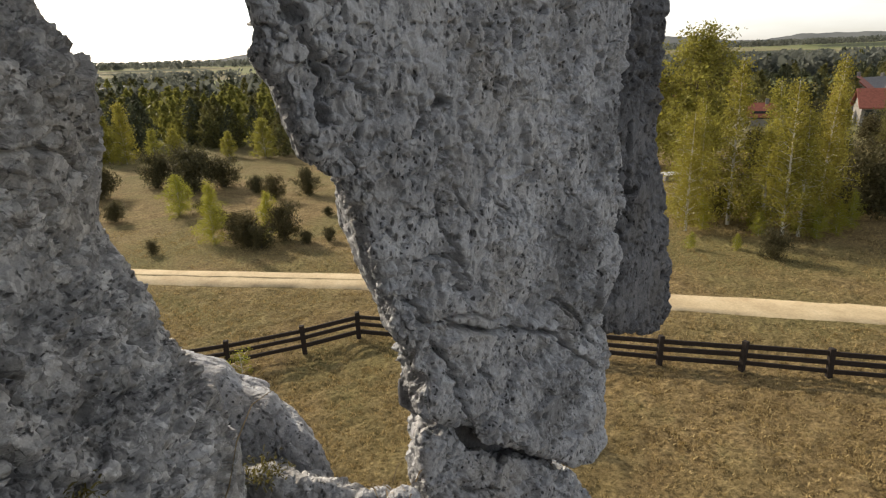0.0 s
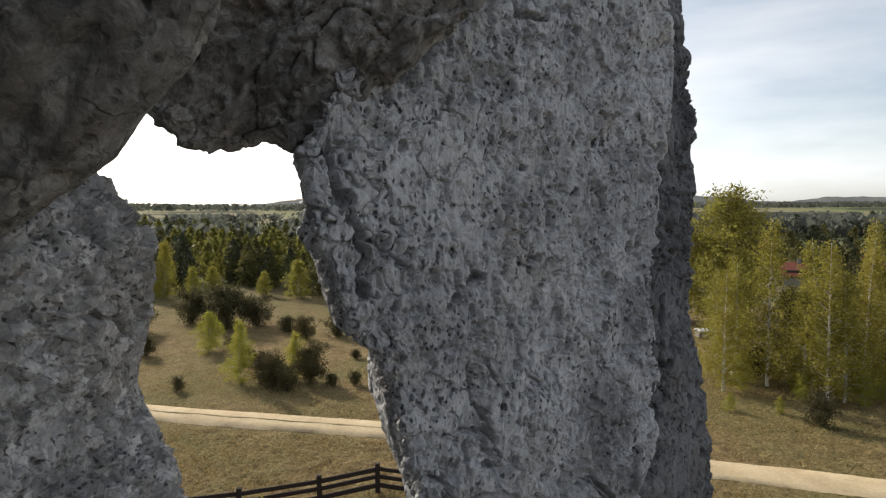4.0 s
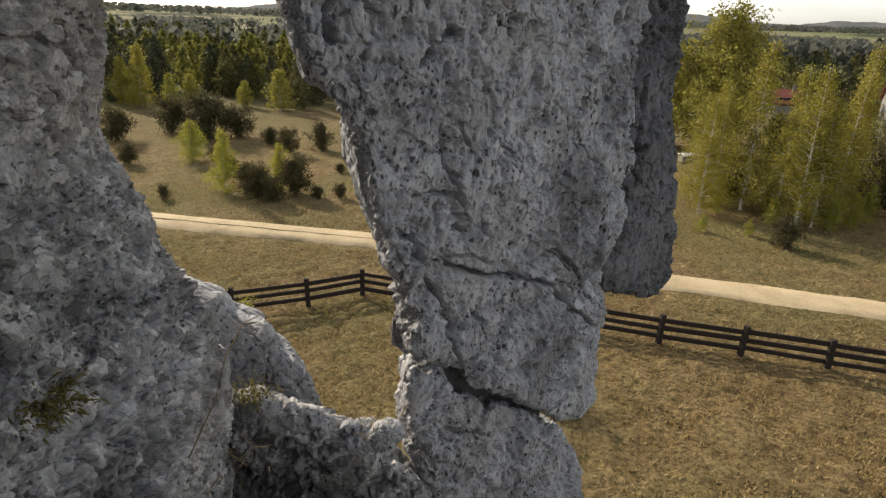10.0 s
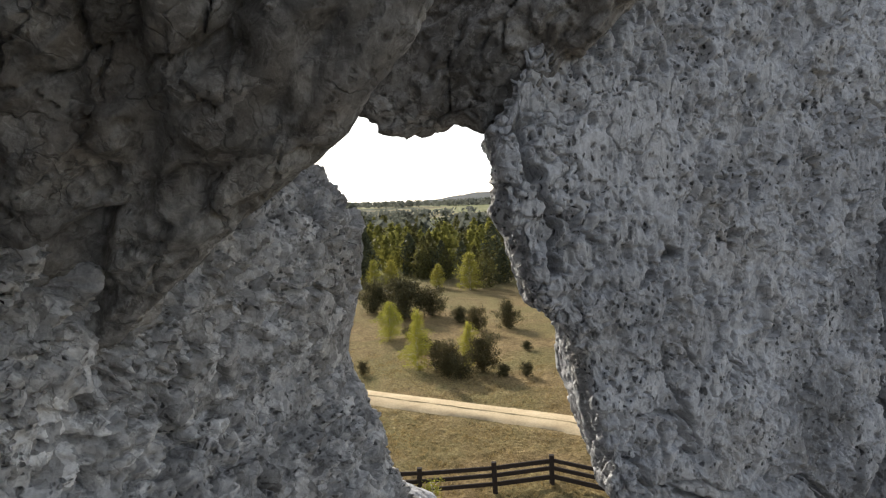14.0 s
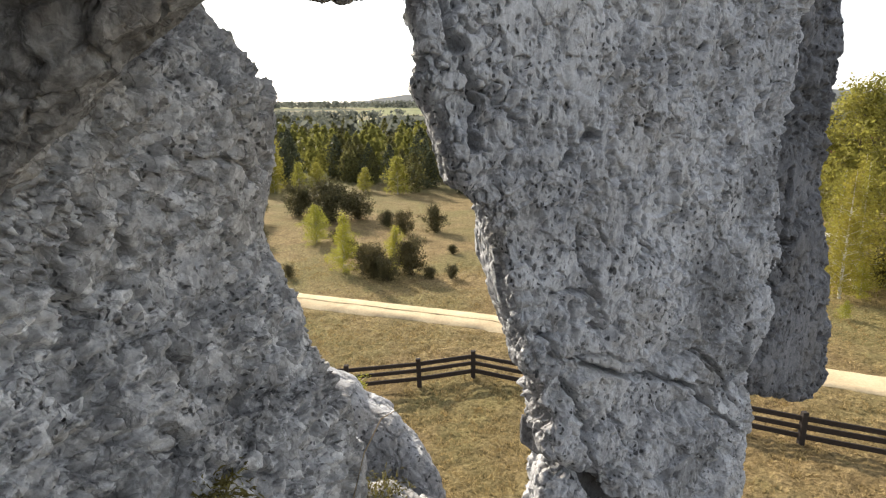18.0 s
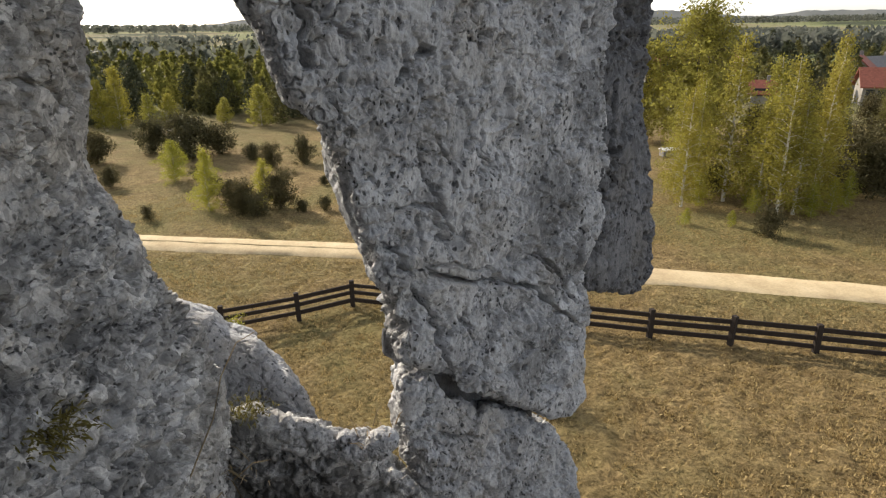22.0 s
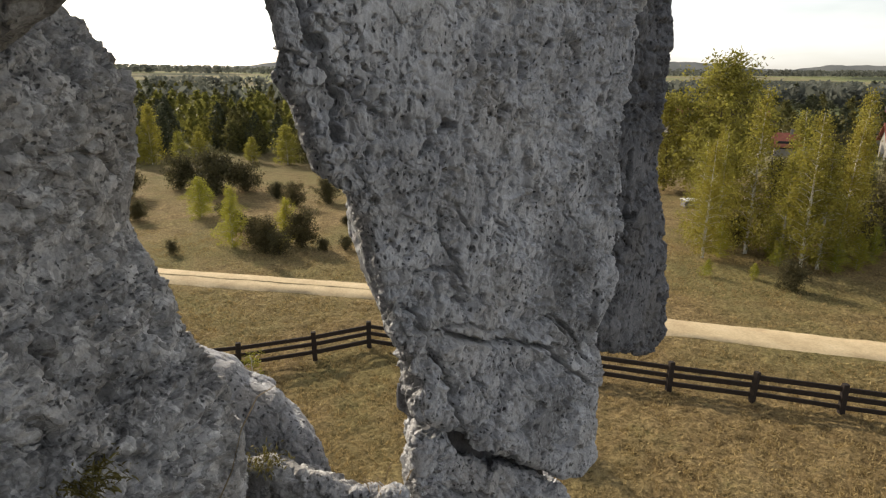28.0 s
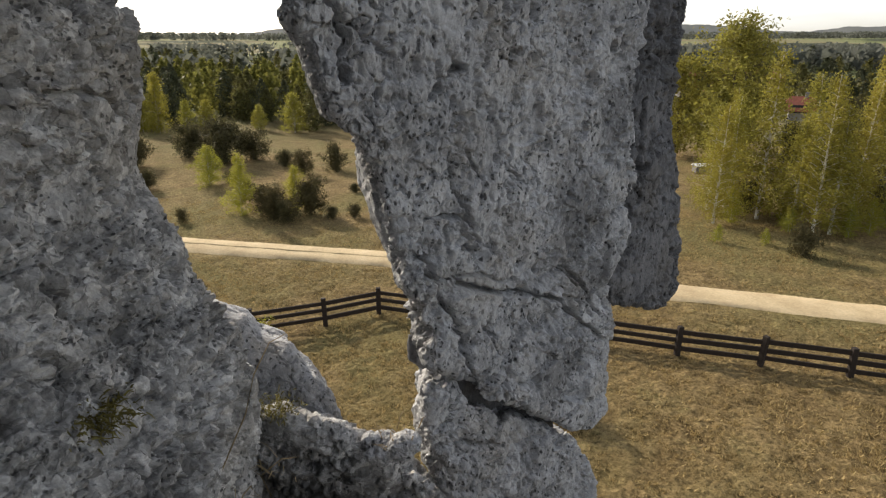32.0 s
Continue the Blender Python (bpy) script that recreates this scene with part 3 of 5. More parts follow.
PILLAR_CRACKS = [
    ([(-0.21, 12.30), (-0.37, 12.12), (-0.55, 11.99), (-0.64, 11.93), (-0.68, 11.85)], 0.02, 0.06),
    ([(-0.68, 11.85), (-0.70, 11.76), (-0.67, 11.64), (-0.65, 11.53), (-0.64, 11.46)], 0.015, 0.09),
    ([(-0.64, 11.46), (-0.61, 11.41), (-0.57, 11.36), (-0.53, 11.27), (-0.55, 11.19), (-0.53, 11.12)], 0.012, 0.07),
    ([(-0.55, 11.33), (-0.45, 11.30), (-0.36, 11.22)], 0.010, 0.04),
    ([(0.18, 12.42), (0.23, 12.33), (0.25, 12.27), (0.41, 12.28)], 0.014, 0.07),
    ([(0.03, 10.59), (0.09, 10.42), (0.06, 10.32)], 0.014, 0.05),
    ([(-0.07, 10.46), (-0.05, 10.38)], 0.010, 0.05),
    ([(0.33, 10.79), (0.34, 10.68), (0.41, 10.62)], 0.009, 0.04),
    ([(0.76, 10.08), (0.88, 9.94), (0.95, 9.78)], 0.016, 0.06),
    ([(0.02, 10.18), (0.28, 10.06), (0.56, 9.98), (0.78, 9.88), (0.95, 9.70), (1.27, 9.46)], 0.016, 0.09),
    ([(-0.30, 10.40), (-0.16, 10.32), (-0.13, 10.22), (0.02, 9.96), (0.11, 9.64)], 0.014, 0.08),
    ([(-0.18, 10.53), (0.02, 10.49), (0.03, 10.41), (0.12, 10.29)], 0.012, 0.05),
    ([(1.14, 10.14), (1.13, 9.95), (1.25, 9.73)], 0.03, 0.12),
    ([(0.80, 10.08), (1.10, 9.77), (1.16, 9.68)], 0.016, 0.07),
    ([(1.33, 10.69), (1.33, 10.28)], 0.02, 0.12),
    ([(0.03, 10.80), (0.15, 10.66), (0.12, 10.53)], 0.011, 0.04),
    ([(-0.04, 10.76), (0.02, 10.52), (0.14, 10.34)], 0.011, 0.045),
    ([(-0.15, 10.20), (0.14, 10.20), (0.38, 10.10)], 0.011, 0.035),
    ([(0.40, 10.02), (0.42, 9.70), (0.36, 9.38)], 0.010, 0.03),
]
PILLAR_HOLES = [(-0.02, 11.16, 0.034), (0.02, 11.155, 0.024), (1.25, 10.78, 0.03), (1.10, 11.32, 0.028), (1.18, 11.25, 0.026), (-0.12, 11.08, 0.03), (-0.15, 11.05, 0.022), (-0.62, 11.47, 0.04), (0.35, 11.22, 0.02), (0.62, 11.52, 0.026), (0.30, 11.62, 0.02), (0.86, 9.60, 0.016), (-0.41, 11.23, 0.018), (1.05, 11.25, 0.03), (1.12, 11.17, 0.02)]
slab("pillar", PILLAR, O, ALONG, BACK, 0.7, 0.0092, LIMESTONE, rock_window, pitted(1, PILLAR_CRACKS, PILLAR_HOLES, 0.68, ((0.19, 0.018), (0.085, 0.010)), face=lambda p: np.interp(p[:, 2], [10.0, 10.6], [0.28, 0.12])),
     "light grey pitted limestone pillar", 0.09, near=-0.1, skin=0.26)
SIDE_HOLES = [(1.98, 9.90, 0.045), (1.90, 9.93, 0.035), (1.84, 10.12, 0.03), (1.75, 10.3, 0.028), (1.55, 11.3, 0.03), (1.6, 10.9, 0.03), (1.5, 10.55, 0.035)]
SIDE = [(1.27, 9.72), (1.77, 9.53), (1.93, 9.51), (2.07, 9.61), (2.10, 9.72), (2.02, 10.08), (1.92, 10.45), (1.82, 10.75), (1.81, 11.08), (1.82, 11.35), (1.81, 11.6), (1.79, 11.8),
        (1.80, 11.94), (1.74, 12.20), (1.63, 12.5), (1.47, 12.85), (1.32, 12.9), (1.36, 11.6), (1.32, 11.2), (1.24, 11.0), (1.34, 10.6), (1.34, 10.3), (1.22, 10.0)]
slab("side_slab", SIDE, np.array(O) + INTO * 0.03, ALONG, BACK, 0.6, 0.011, LIMESTONE_DARK, rock_window, pitted(4, [([(1.42, 10.95), (1.43, 10.6), (1.46, 10.35)], 0.02, 0.10)], SIDE_HOLES, 0.7, ((0.2, 0.016),), 0.026, ((0.05, 0.02, 0.6), (0.085, 0.035, 0.62)), 0.12), "dark limestone slab", 0.08, near=-0.1, skin=0.3)
BLOCK = [(-0.13, 9.69), (0.02, 9.595), (0.18, 9.435), (0.38, 9.255), (0.76, 9.02), (0.94, 8.86), (1.08, 8.77), (1.18, 8.62), (1.30, 8.36), (1.40, 8.0), (1.45, 7.8),
         (0.3, 7.8), (0.26, 7.94), (0.04, 8.6), (-0.06, 8.95), (-0.13, 9.12), (-0.20, 9.38), (-0.18, 9.52), (-0.17, 9.64)]
slab("base_block", BLOCK, np.array(O) + [0.0, 0.04, 0.0], ALONG, np.array([-0.25, 1.0, -0.36]), 0.5, 0.012, LIMESTONE, rock_window,
     pitted(8, [([(-0.2, 9.3), (0.1, 9.22), (0.35, 9.1)], 0.015, 0.05)], (), 0.8, ((0.16, 0.026), (0.08, 0.012)), 0.026, ((0.05, 0.02, 0.6), (0.09, 0.03, 0.7)), 0.26), "grey limestone block under the pillar", 0.12)
FOOTING = [(0.3, 7.95), (1.42, 7.95), (1.56, 7.6), (1.70, 7.1), (1.80, 6.0), (0.4, 6.0)]
slab("footing", FOOTING, np.array(O) + [0.06, 0.06, 0.0], ALONG, np.array([-0.25, 1.0, -0.38]), 0.5, 0.04, LIMESTONE, rock_window, weathered(0.04, 0.03, 14), "grey limestone below the block", 0.12, split=0)

# Filler added behind the open joint; its dark tone stands in for shade.
JOINT_FILLER = [(0.05, 9.73), (0.12, 9.68), (0.42, 9.46), (0.8, 9.22), (1.0, 9.06), (1.1, 8.96), (1.0, 8.74), (0.8, 8.92), (0.4, 9.16), (0.14, 9.46), (0.04, 9.57)]
slab("joint_filler", JOINT_FILLER, np.array(O) + INTO * 0.2, ALONG, INTO, 0.3, 0.015, LIMESTONE_DARK, rock_window, weathered(0.02, 0.015, 9), "filler behind the joint, dark in place of shade", 0.05, split=0, near=-0.1)

X, Y = np.array([1.0, 0, 0]), np.array([0, 1.0, 0])
SILL = [(-1.3, 9.6), (-0.94, 9.65), (-0.82, 9.67), (-0.70, 9.63), (-0.54, 9.585), (-0.41, 9.50), (-0.28, 9.43), (-0.17, 9.34), (-0.05, 9.2), (0.12, 8.8), (0.26, 8.46), (0.36, 8.2), (-1.4, 8.2)]
slab("sill", SILL, (0, 2.2, 0), X, np.array([-0.15, 1.0, -0.62]), 0.55, 0.014, LIMESTONE_JAMB, rock_window, pitted(12, (), (), 0.9, ((0.15, 0.03), (0.07, 0.01)), 0.02, ((0.07, 0.03, 0.6),), 0.25), "rough limestone sill", 0.1,
     front=lambda u, z: 0.05 * np.clip(9.6 - z, 0, 2))


def jamb_front(y, z):
    """How far the wall beside the opening stands to the side, by height and depth."""
    zs = [7.5, 9.0, 9.24, 9.54, 9.77, 9.91, 10.05, 10.2, 10.27, 10.34, 10.45, 10.54, 10.6, 10.7, 10.8, 10.9, 11.0, 11.12, 11.22, 11.33, 11.41, 11.47, 11.55, 11.65, 11.8, 13.0]
    xs = [-0.95, -0.92, -0.91, -0.89, -0.86, -0.87, -0.91, -0.98, -1.03, -1.08, -1.11, -1.14, -1.18, -1.24, -1.26, -1.25, -1.21, -1.18, -1.165, -1.17, -1.23, -1.30, -1.38, -1.45, -1.6, -1.85]
    return np.interp(z, zs, xs) + 0.03 - 0.10 * np.clip(1.9 - y, 0, 2) ** 1.0 * np.interp(z, [9, 10.5], [0.3, 1.0])


JAMB_CRACKS = [
    ([(1.21, 11.03), (1.21, 10.97), (1.22, 10.91)], 0.012, 0.05),
    ([(1.36, 11.01), (1.34, 10.95), (1.37, 10.90), (1.39, 10.86)], 0.015, 0.06),
    ([(1.05, 11.00), (1.07, 10.91)], 0.010, 0.04),
    ([(1.61, 11.11), (1.82, 11.10), (1.98, 11.00)], 0.010, 0.03),
    ([(1.45, 10.62), (1.46, 10.53), (1.44, 10.45)], 0.014, 0.06),
    ([(0.98, 10.78), (1.00, 10.72)], 0.012, 0.05),
    ([(1.30, 10.40), (1.34, 10.28), (1.45, 10.18)], 0.016, 0.05),
    ([(1.80, 10.62), (1.90, 10.50), (1.94, 10.38)], 0.013, 0.05),
]


def left_jamb():
    h = 0.0135
    x, y, z = np.arange(-2.0, -0.6, h), np.arange(-0.6, 2.9, h), np.arange(8.7, 12.4, h)
    yy, zz = np.meshgrid(y, z, indexing="ij")
    face = jamb_front(yy, zz)
    back = 2.14
    f = smax(x[:, None, None] - face[None], (0.75 * (y[None, :, None] - back) + 0.66 * (x[:, None, None] - face[None] + 0.02)), 0.12)
    f = np.maximum(f, np.maximum(-1.9 - x[:, None, None], np.maximum(-0.5 - y[None, :, None], 8.8 - z[None, None, :])))
    f = np.maximum(f, z[None, None, :] - 12.3)
    verts, quads = nets(f, (x[0], y[0], z[0]), h)
    mid = verts[quads].mean(1)
    verts, quads = finer(verts, quads, (mid[:, 1] > 0.75) & (mid[:, 1] < 2.4) & (mid[:, 0] > -1.55) & (mid[:, 2] < 11.8) & (mid[:, 2] > 9.1))
    nrm = normals(verts, quads)
    d = pitted(20, JAMB_CRACKS, (), 0.95, ((0.19, 0.026), (0.075, 0.020)), 0.044, ((0.055, 0.02, 0.55), (0.10, 0.04, 0.72)), 0.30, 0.12)(verts, verts[:, [1, 0, 2]], nrm)
    verts = verts + nrm * np.where(d > 0.015, 0.015 + 0.35 * (d - 0.015), d)[:, None]
    part_of("left_jamb", mesh_of("left_jamb", verts, quads), LIMESTONE_JAMB, rock_window, "rough grey limestone wall with lichen")


left_jamb()
OVERHANG = [(-0.30, 12.3), (-0.40, 11.78), (-0.43, 11.69), (-0.50, 11.61), (-0.58, 11.54), (-0.64, 11.47), (-0.74, 11.41), (-0.86, 11.34), (-0.96, 11.26), (-1.06, 11.18), (-1.21, 11.07), (-1.29, 11.0), (-1.64, 10.81), (-1.95, 10.65), (-1.95, 12.7), (-0.3, 12.7)]
slab("overhang", OVERHANG, (0, 1.0, 0), X, np.array([-0.6, 1.0, 0.22]), 0.5, 0.018, LIMESTONE_ROOF, rock_window, swept(33), "brown overhanging rock, shade darkened into its colour", 0.12, erode=0.25,
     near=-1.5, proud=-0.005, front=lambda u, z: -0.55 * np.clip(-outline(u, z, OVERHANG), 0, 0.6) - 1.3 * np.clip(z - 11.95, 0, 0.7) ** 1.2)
LINTEL = [(-1.35, 11.85), (-1.18, 11.715), (-1.03, 11.65), (-0.90, 11.612), (-0.80, 11.628), (-0.72, 11.66), (-0.62, 11.622), (-0.45, 11.65), (-0.32, 11.85), (0.0, 12.1), (0.15, 12.9), (-1.6, 12.9), (-1.5, 11.95)]
slab("lintel", LINTEL, (0, 2.12, 0), X, np.array([-0.3, 1.0, 0.25]), 0.6, 0.017, LIMESTONE_ROOF, rock_window, swept(41, 0.4, 0.05), "lumpy brown rock closing the opening, darkened for shade", 0.12,
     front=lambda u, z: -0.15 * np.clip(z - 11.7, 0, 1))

LEDGE = [(-2.0, 9.1), (-1.2, 9.05), (-0.85, 8.95), (-0.6, 8.8), (-0.5, 8.6), (-0.4, 8.0), (-2.0, 8.0)]
slab("ledge", LEDGE, (0, -1.4, 0), X, Y, 2.65, 0.03, LIMESTONE_JAMB, rock_window, weathered(0.05, 0.03, 61), "rock ledge in shade", 0.15, split=0)
# Unseen rock underfoot, spread to the right to block low light.
UNSEEN_STAND = [(-0.6, 9.75), (0.1, 9.78), (0.9, 9.8), (1.5, 9.7), (1.9, 9.3), (2.0, 7.6), (-0.6, 7.6)]
slab("ledge", UNSEEN_STAND, (0, -1.6, 0), X, Y, 2.3, 0.04, LIMESTONE_JAMB, rock_window, weathered(0.05, 0.03, 65), "", 0.15, split=0)
CRAG = [(-4.5, 8.4), (-1.5, 8.6), (0.2, 7.4), (1.2, 6.4), (2.0, 4.6), (2.6, 2.0), (3.2, -0.6), (-7.5, -0.6), (-6.5, 3.0), (-5.5, 7.0)]
slab("crag", CRAG, (0, -3.0, 0), X, Y, 6.6, 0.09, LIMESTONE_JAMB, rock_window, weathered(0.25, 0.05, 71), "broad limestone foot of the rock", 0.6, split=0, near=-0.4)
FOOT = [(1.0, 5.6), (2.2, 5.8), (4.4, 5.75), (5.0, 4.6), (5.6, 1.5), (6.2, -0.6), (0.6, -0.6)]
slab("crag", FOOT, (0, 3.4, 0), X, Y, 1.3, 0.07, LIMESTONE_JAMB, rock_window, weathered(0.1, 0.05, 75), "", 0.4, split=0)

# Earth in the pocket; its near-black colour carries the pocket's deep shade.
SOIL = [(-1.4, 9.40), (-1.0, 9.36), (-0.78, 9.36), (-0.66, 9.26), (-0.6, 8.9), (-1.4, 8.9)]
soil = tagged(slab("soil", SOIL, (0, 0.8, 0), X, Y, 1.15, 0.03, EARTH, None, weathered(0.05, 0.05, 85), "", 0.1, split=1), "earth and moss in the rock pocket, darkened for its deep shade", "soil", kind="structure")
# Unseen wall behind the camera, added to cut frontal light on the rock.
REAR = [(-2.3, 8.0), (-2.3, 13.2), (0.3, 13.1), (0.7, 12.6), (0.8, 11.4), (0.9, 9.8), (1.0, 8.0)]
slab("unseen_rear_blocker", REAR, (0, -1.5, 0), X, Y, 0.7, 0.05, LIMESTONE_JAMB, rock_window, weathered(0.08, 0.04, 67), "", 0.25, split=0)

# Unseen slab overhead, added to keep sky light off the rock.
UNSEEN_ROOF = [(-2.3, 12.35), (-1.2, 12.28), (-0.5, 12.34), (0.0, 12.55), (0.3, 12.8), (0.2, 13.1), (-2.3, 13.2)]
slab("roof", UNSEEN_ROOF, (0, -1.6, 0), X, Y, 2.1, 0.05, LIMESTONE_ROOF, rock_window, weathered(0.08, 0.04, 69), "", 0.2, split=0)

boulder = thing("boulder", "sunlit pale limestone boulder beside the opening", "rock")
BOULDER = [(-2.0, 10.06), (-1.6, 10.0), (-1.30, 9.94), (-1.07, 9.86), (-1.00, 9.77), (-0.85, 9.73), (-0.78, 9.62), (-0.70, 9.57), (-0.63, 9.44), (-0.60, 9.30), (-0.56, 9.0), (-0.5, 8.6), (-2.0, 8.6)]
slab("boulder_rock", BOULDER, (0, 2.62, 0), X, np.array([-0.42, 1.0, -0.20]), 0.52, 0.017, LIMESTONE, boulder, pitted(31, (), (), 0.9, ((0.22, 0.012),), 0.007, ((0.06, 0.012, 0.8), (0.11, 0.02, 0.85)), 0.07), "", 0.16, near=-0.4, skin=2.0,
     front=lambda u, z: 0.45 * np.clip(z - 9.5, 0, 1) - 0.15 * np.clip(9.5 - z, 0, 0.6))


# ---- ground ----
def ground_height(x, y):
    r = np.hypot(x, y)
    s = np.clip((r - 140) / 760, 0, 1)
    far = 17 * s * s * (3 - 2 * s)
    ridge = np.clip((r - 900) / 700, 0, 1) * (4 + 2 * np.clip((x / np.maximum(r, 1) - 0.15) / 0.2, 0, 1)) * (1 + 0.14 * np.sin(x * 0.011) + 0.08 * np.sin(x * 0.023 + 1))
    return far + ridge


ROAD_LINE = [(-75, 41.5), (-45, 37.5), (-20, 34.2), (-4.9, 31.8), (3, 29.7), (10.7, 27.3), (19, 25.1), (32, 22.2), (60, 17.0)]


def ground():
    ys = np.concatenate([np.arange(-60, 8, 2.0), np.arange(8, 30, 0.15), np.arange(30, 36, 0.28), np.arange(36, 120, 1.5), np.geomspace(120, 2600, 70)])
    xs = np.concatenate([-np.geomspace(90, 2600, 50)[::-1], np.arange(-88, -20, 1.6), np.arange(-20, -14, 0.3), np.arange(-14, 24, 0.16), np.arange(24, 32, 0.3), np.arange(32, 88, 1.6), np.geomspace(90, 2600, 50)])
    xx, yy = np.meshgrid(xs, ys, indexing="ij")
    p = np.stack([xx.ravel(), yy.ravel(), 0 * xx.ravel()], 1)
    p[:, 2] = ground_height(p[:, 0], p[:, 1]) + 0.06 * fbm(p, 6.0, 2, 3) * (np.hypot(p[:, 0], p[:, 1]) < 120)
    p[:, 2] += (0.05 * fbm(p * [1, 1, 0], 1.1, 2, 6) + 0.10 * (0.4 - np.abs(vnoise(p * [1, 1, 0], 0.42, 8)) * 1.4)) * (p[:, 1] > 8) * (p[:, 1] < 60) * np.clip((np.abs(p[:, 1] - np.interp(p[:, 0], *zip(*ROAD_LINE))) - 1.1) / 0.8, 0.1, 1)
    n = len(ys)
    i, j = np.meshgrid(np.arange(len(xs) - 1), np.arange(n - 1), indexing="ij")
    a = (i * n + j).ravel()
    q = np.stack([a, a + n, a + n + 1, a + 1], 1)
    tagged(part_of("ground", mesh_of("ground", p, q), GRASS), "dry yellowish brown pasture", "ground", kind="structure")


ground()


def road():
    pts = np.array(ROAD_LINE)
    t = np.linspace(0, len(pts) - 1, 200)
    cx, cy = np.interp(t, range(len(pts)), pts[:, 0]), np.interp(t, range(len(pts)), pts[:, 1])
    for _ in range(12):
        cx[1:-1], cy[1:-1] = (cx[:-2] + 2 * cx[1:-1] + cx[2:]) / 4, (cy[:-2] + 2 * cy[1:-1] + cy[2:]) / 4
    tx, ty = np.gradient(cx), np.gradient(cy)
    ln = np.hypot(tx, ty)
    nx, ny = -ty / ln, tx / ln
    cols = [-1.25, -1.0, -0.4, 0.0, 0.4, 1.0, 1.25]
    zs = [-0.14, 0.09, 0.085, 0.12, 0.085, 0.09, -0.14]
    rng = np.random.RandomState(5)
    verts = []
    for c, z in zip(cols, zs):
        e = c * (1 + 0.12 * (np.convolve(rng.randn(len(t)), np.ones(5) / 5, "same") if abs(c) > 0.9 else 0))
        verts.append(np.stack([cx + nx * e, cy + ny * e, 0 * cx + z], 1))
    verts = np.stack(verts, 1).reshape(-1, 3)
    k = len(cols)
    q = [(a * k + b, a * k + b + 1, (a + 1) * k + b + 1, (a + 1) * k + b) for a in range(len(t) - 1) for b in range(k - 1)]
    tagged(part_of("road", mesh_of("road", verts, np.array(q)[:, ::-1]), ROAD), "pale sandy dirt road across the pasture", "road", kind="structure")


road()


def road_strip():
    """The strip of worn grass between the wheel tracks."""
    pts = np.array(ROAD_LINE)
    rng = np.random.RandomState(15)
    t = np.linspace(1.0, 3.7, 300)
    cx, cy = np.interp(t, range(len(pts)), pts[:, 0]), np.interp(t, range(len(pts)), pts[:, 1])
    for _ in range(60):
        cx[1:-1], cy[1:-1] = (cx[:-2] + 2 * cx[1:-1] + cx[2:]) / 4, (cy[:-2] + 2 * cy[1:-1] + cy[2:]) / 4
    tx, ty = np.gradient(cx), np.gradient(cy)
    ln = np.hypot(tx, ty)
    v = []
    for c, z in ((-1, 0.06), (-0.5, 0.145), (0.5, 0.145), (1, 0.06)):
        e = c * np.clip(0.11 + 0.2 * np.convolve(rng.randn(len(t)), np.ones(7) / 7, "same"), 0.02, 0.3)
        v.append(np.stack([cx - ty / ln * e, cy + tx / ln * e, 0 * cx + z], 1))
    v = np.stack(v, 1).reshape(-1, 3)
    q = [(a * 4 + b, (a + 1) * 4 + b, (a + 1) * 4 + b + 1, a * 4 + b + 1) for a in range(len(t) - 1) for b in range(3)]
    tagged(part_of("road_verge", mesh_of("road_verge", v, np.array(q)), WORN), "worn grass between the wheel tracks", "grass", kind="structure")


road_strip()


# ---- fence ----
def box_mesh(name, sx, sy, sz, bevel=0.012, bend=0.0):
    bm = bmesh.new()
    bmesh.ops.create_cube(bm, size=1.0)
    bmesh.ops.scale(bm, vec=(sx, sy, sz), verts=bm.verts)
    bmesh.ops.bevel(bm, geom=bm.edges[:], offset=bevel, segments=1, affect="EDGES")
    me = bpy.data.meshes.new(name)
    bm.to_mesh(me)
    bm.free()
    return me


def fence():
    rng = random.Random(3)
    right = [Vector((-4.06, 24.6)), Vector((-1.17, 23.79)), Vector((1.85, 22.99)), Vector((4.95, 22.18)), Vector((7.87, 21.35)), Vector((10.72, 20.70)), Vector((13.45, 19.92))]
    for n in range(6):
        right.append(right[-1] + Vector((2.80, -0.70 + 0.02 * n)))
    left = [Vector((-4.06, 24.6)), Vector((-6.15, 23.33)), Vector((-8.9, 22.1)), Vector((-11.7, 21.2)), Vector((-14.5, 20.3)), Vector((-17.3, 19.4))]
    post_me = box_mesh("post", 0.2, 0.2, 1.4, 0.02)
    post_me.materials.append(FENCE_WOOD)
    for line, name in ((right, "long"), (left, "short")):
        f = thing("fence", "dark stained three-rail wooden paddock fence", "fence", group="paddock fences")
        for n, p in enumerate(line):
            if n or line is right:
                o = part_of("post", post_me, None, f)
                o.location, o.rotation_euler = (p.x, p.y, 0.48), (rng.uniform(-0.04, 0.04), rng.uniform(-0.04, 0.04), rng.uniform(0, 0.6))
            if n:
                a, b = line[n - 1], p
                d = b - a
                for z in (0.95, 0.62, 0.28):
                    me = box_mesh("rail", d.length + 0.12, 0.08, 0.175 + rng.uniform(-0.02, 0.02))
                    r = part_of("rail", me, FENCE_WOOD, f)
                    r.location = ((a.x + b.x) / 2, (a.y + b.y) / 2, z + rng.uniform(-0.02, 0.02))
                    r.rotation_euler = (0, rng.uniform(-0.012, 0.012), math.atan2(d.y, d.x))


fence()


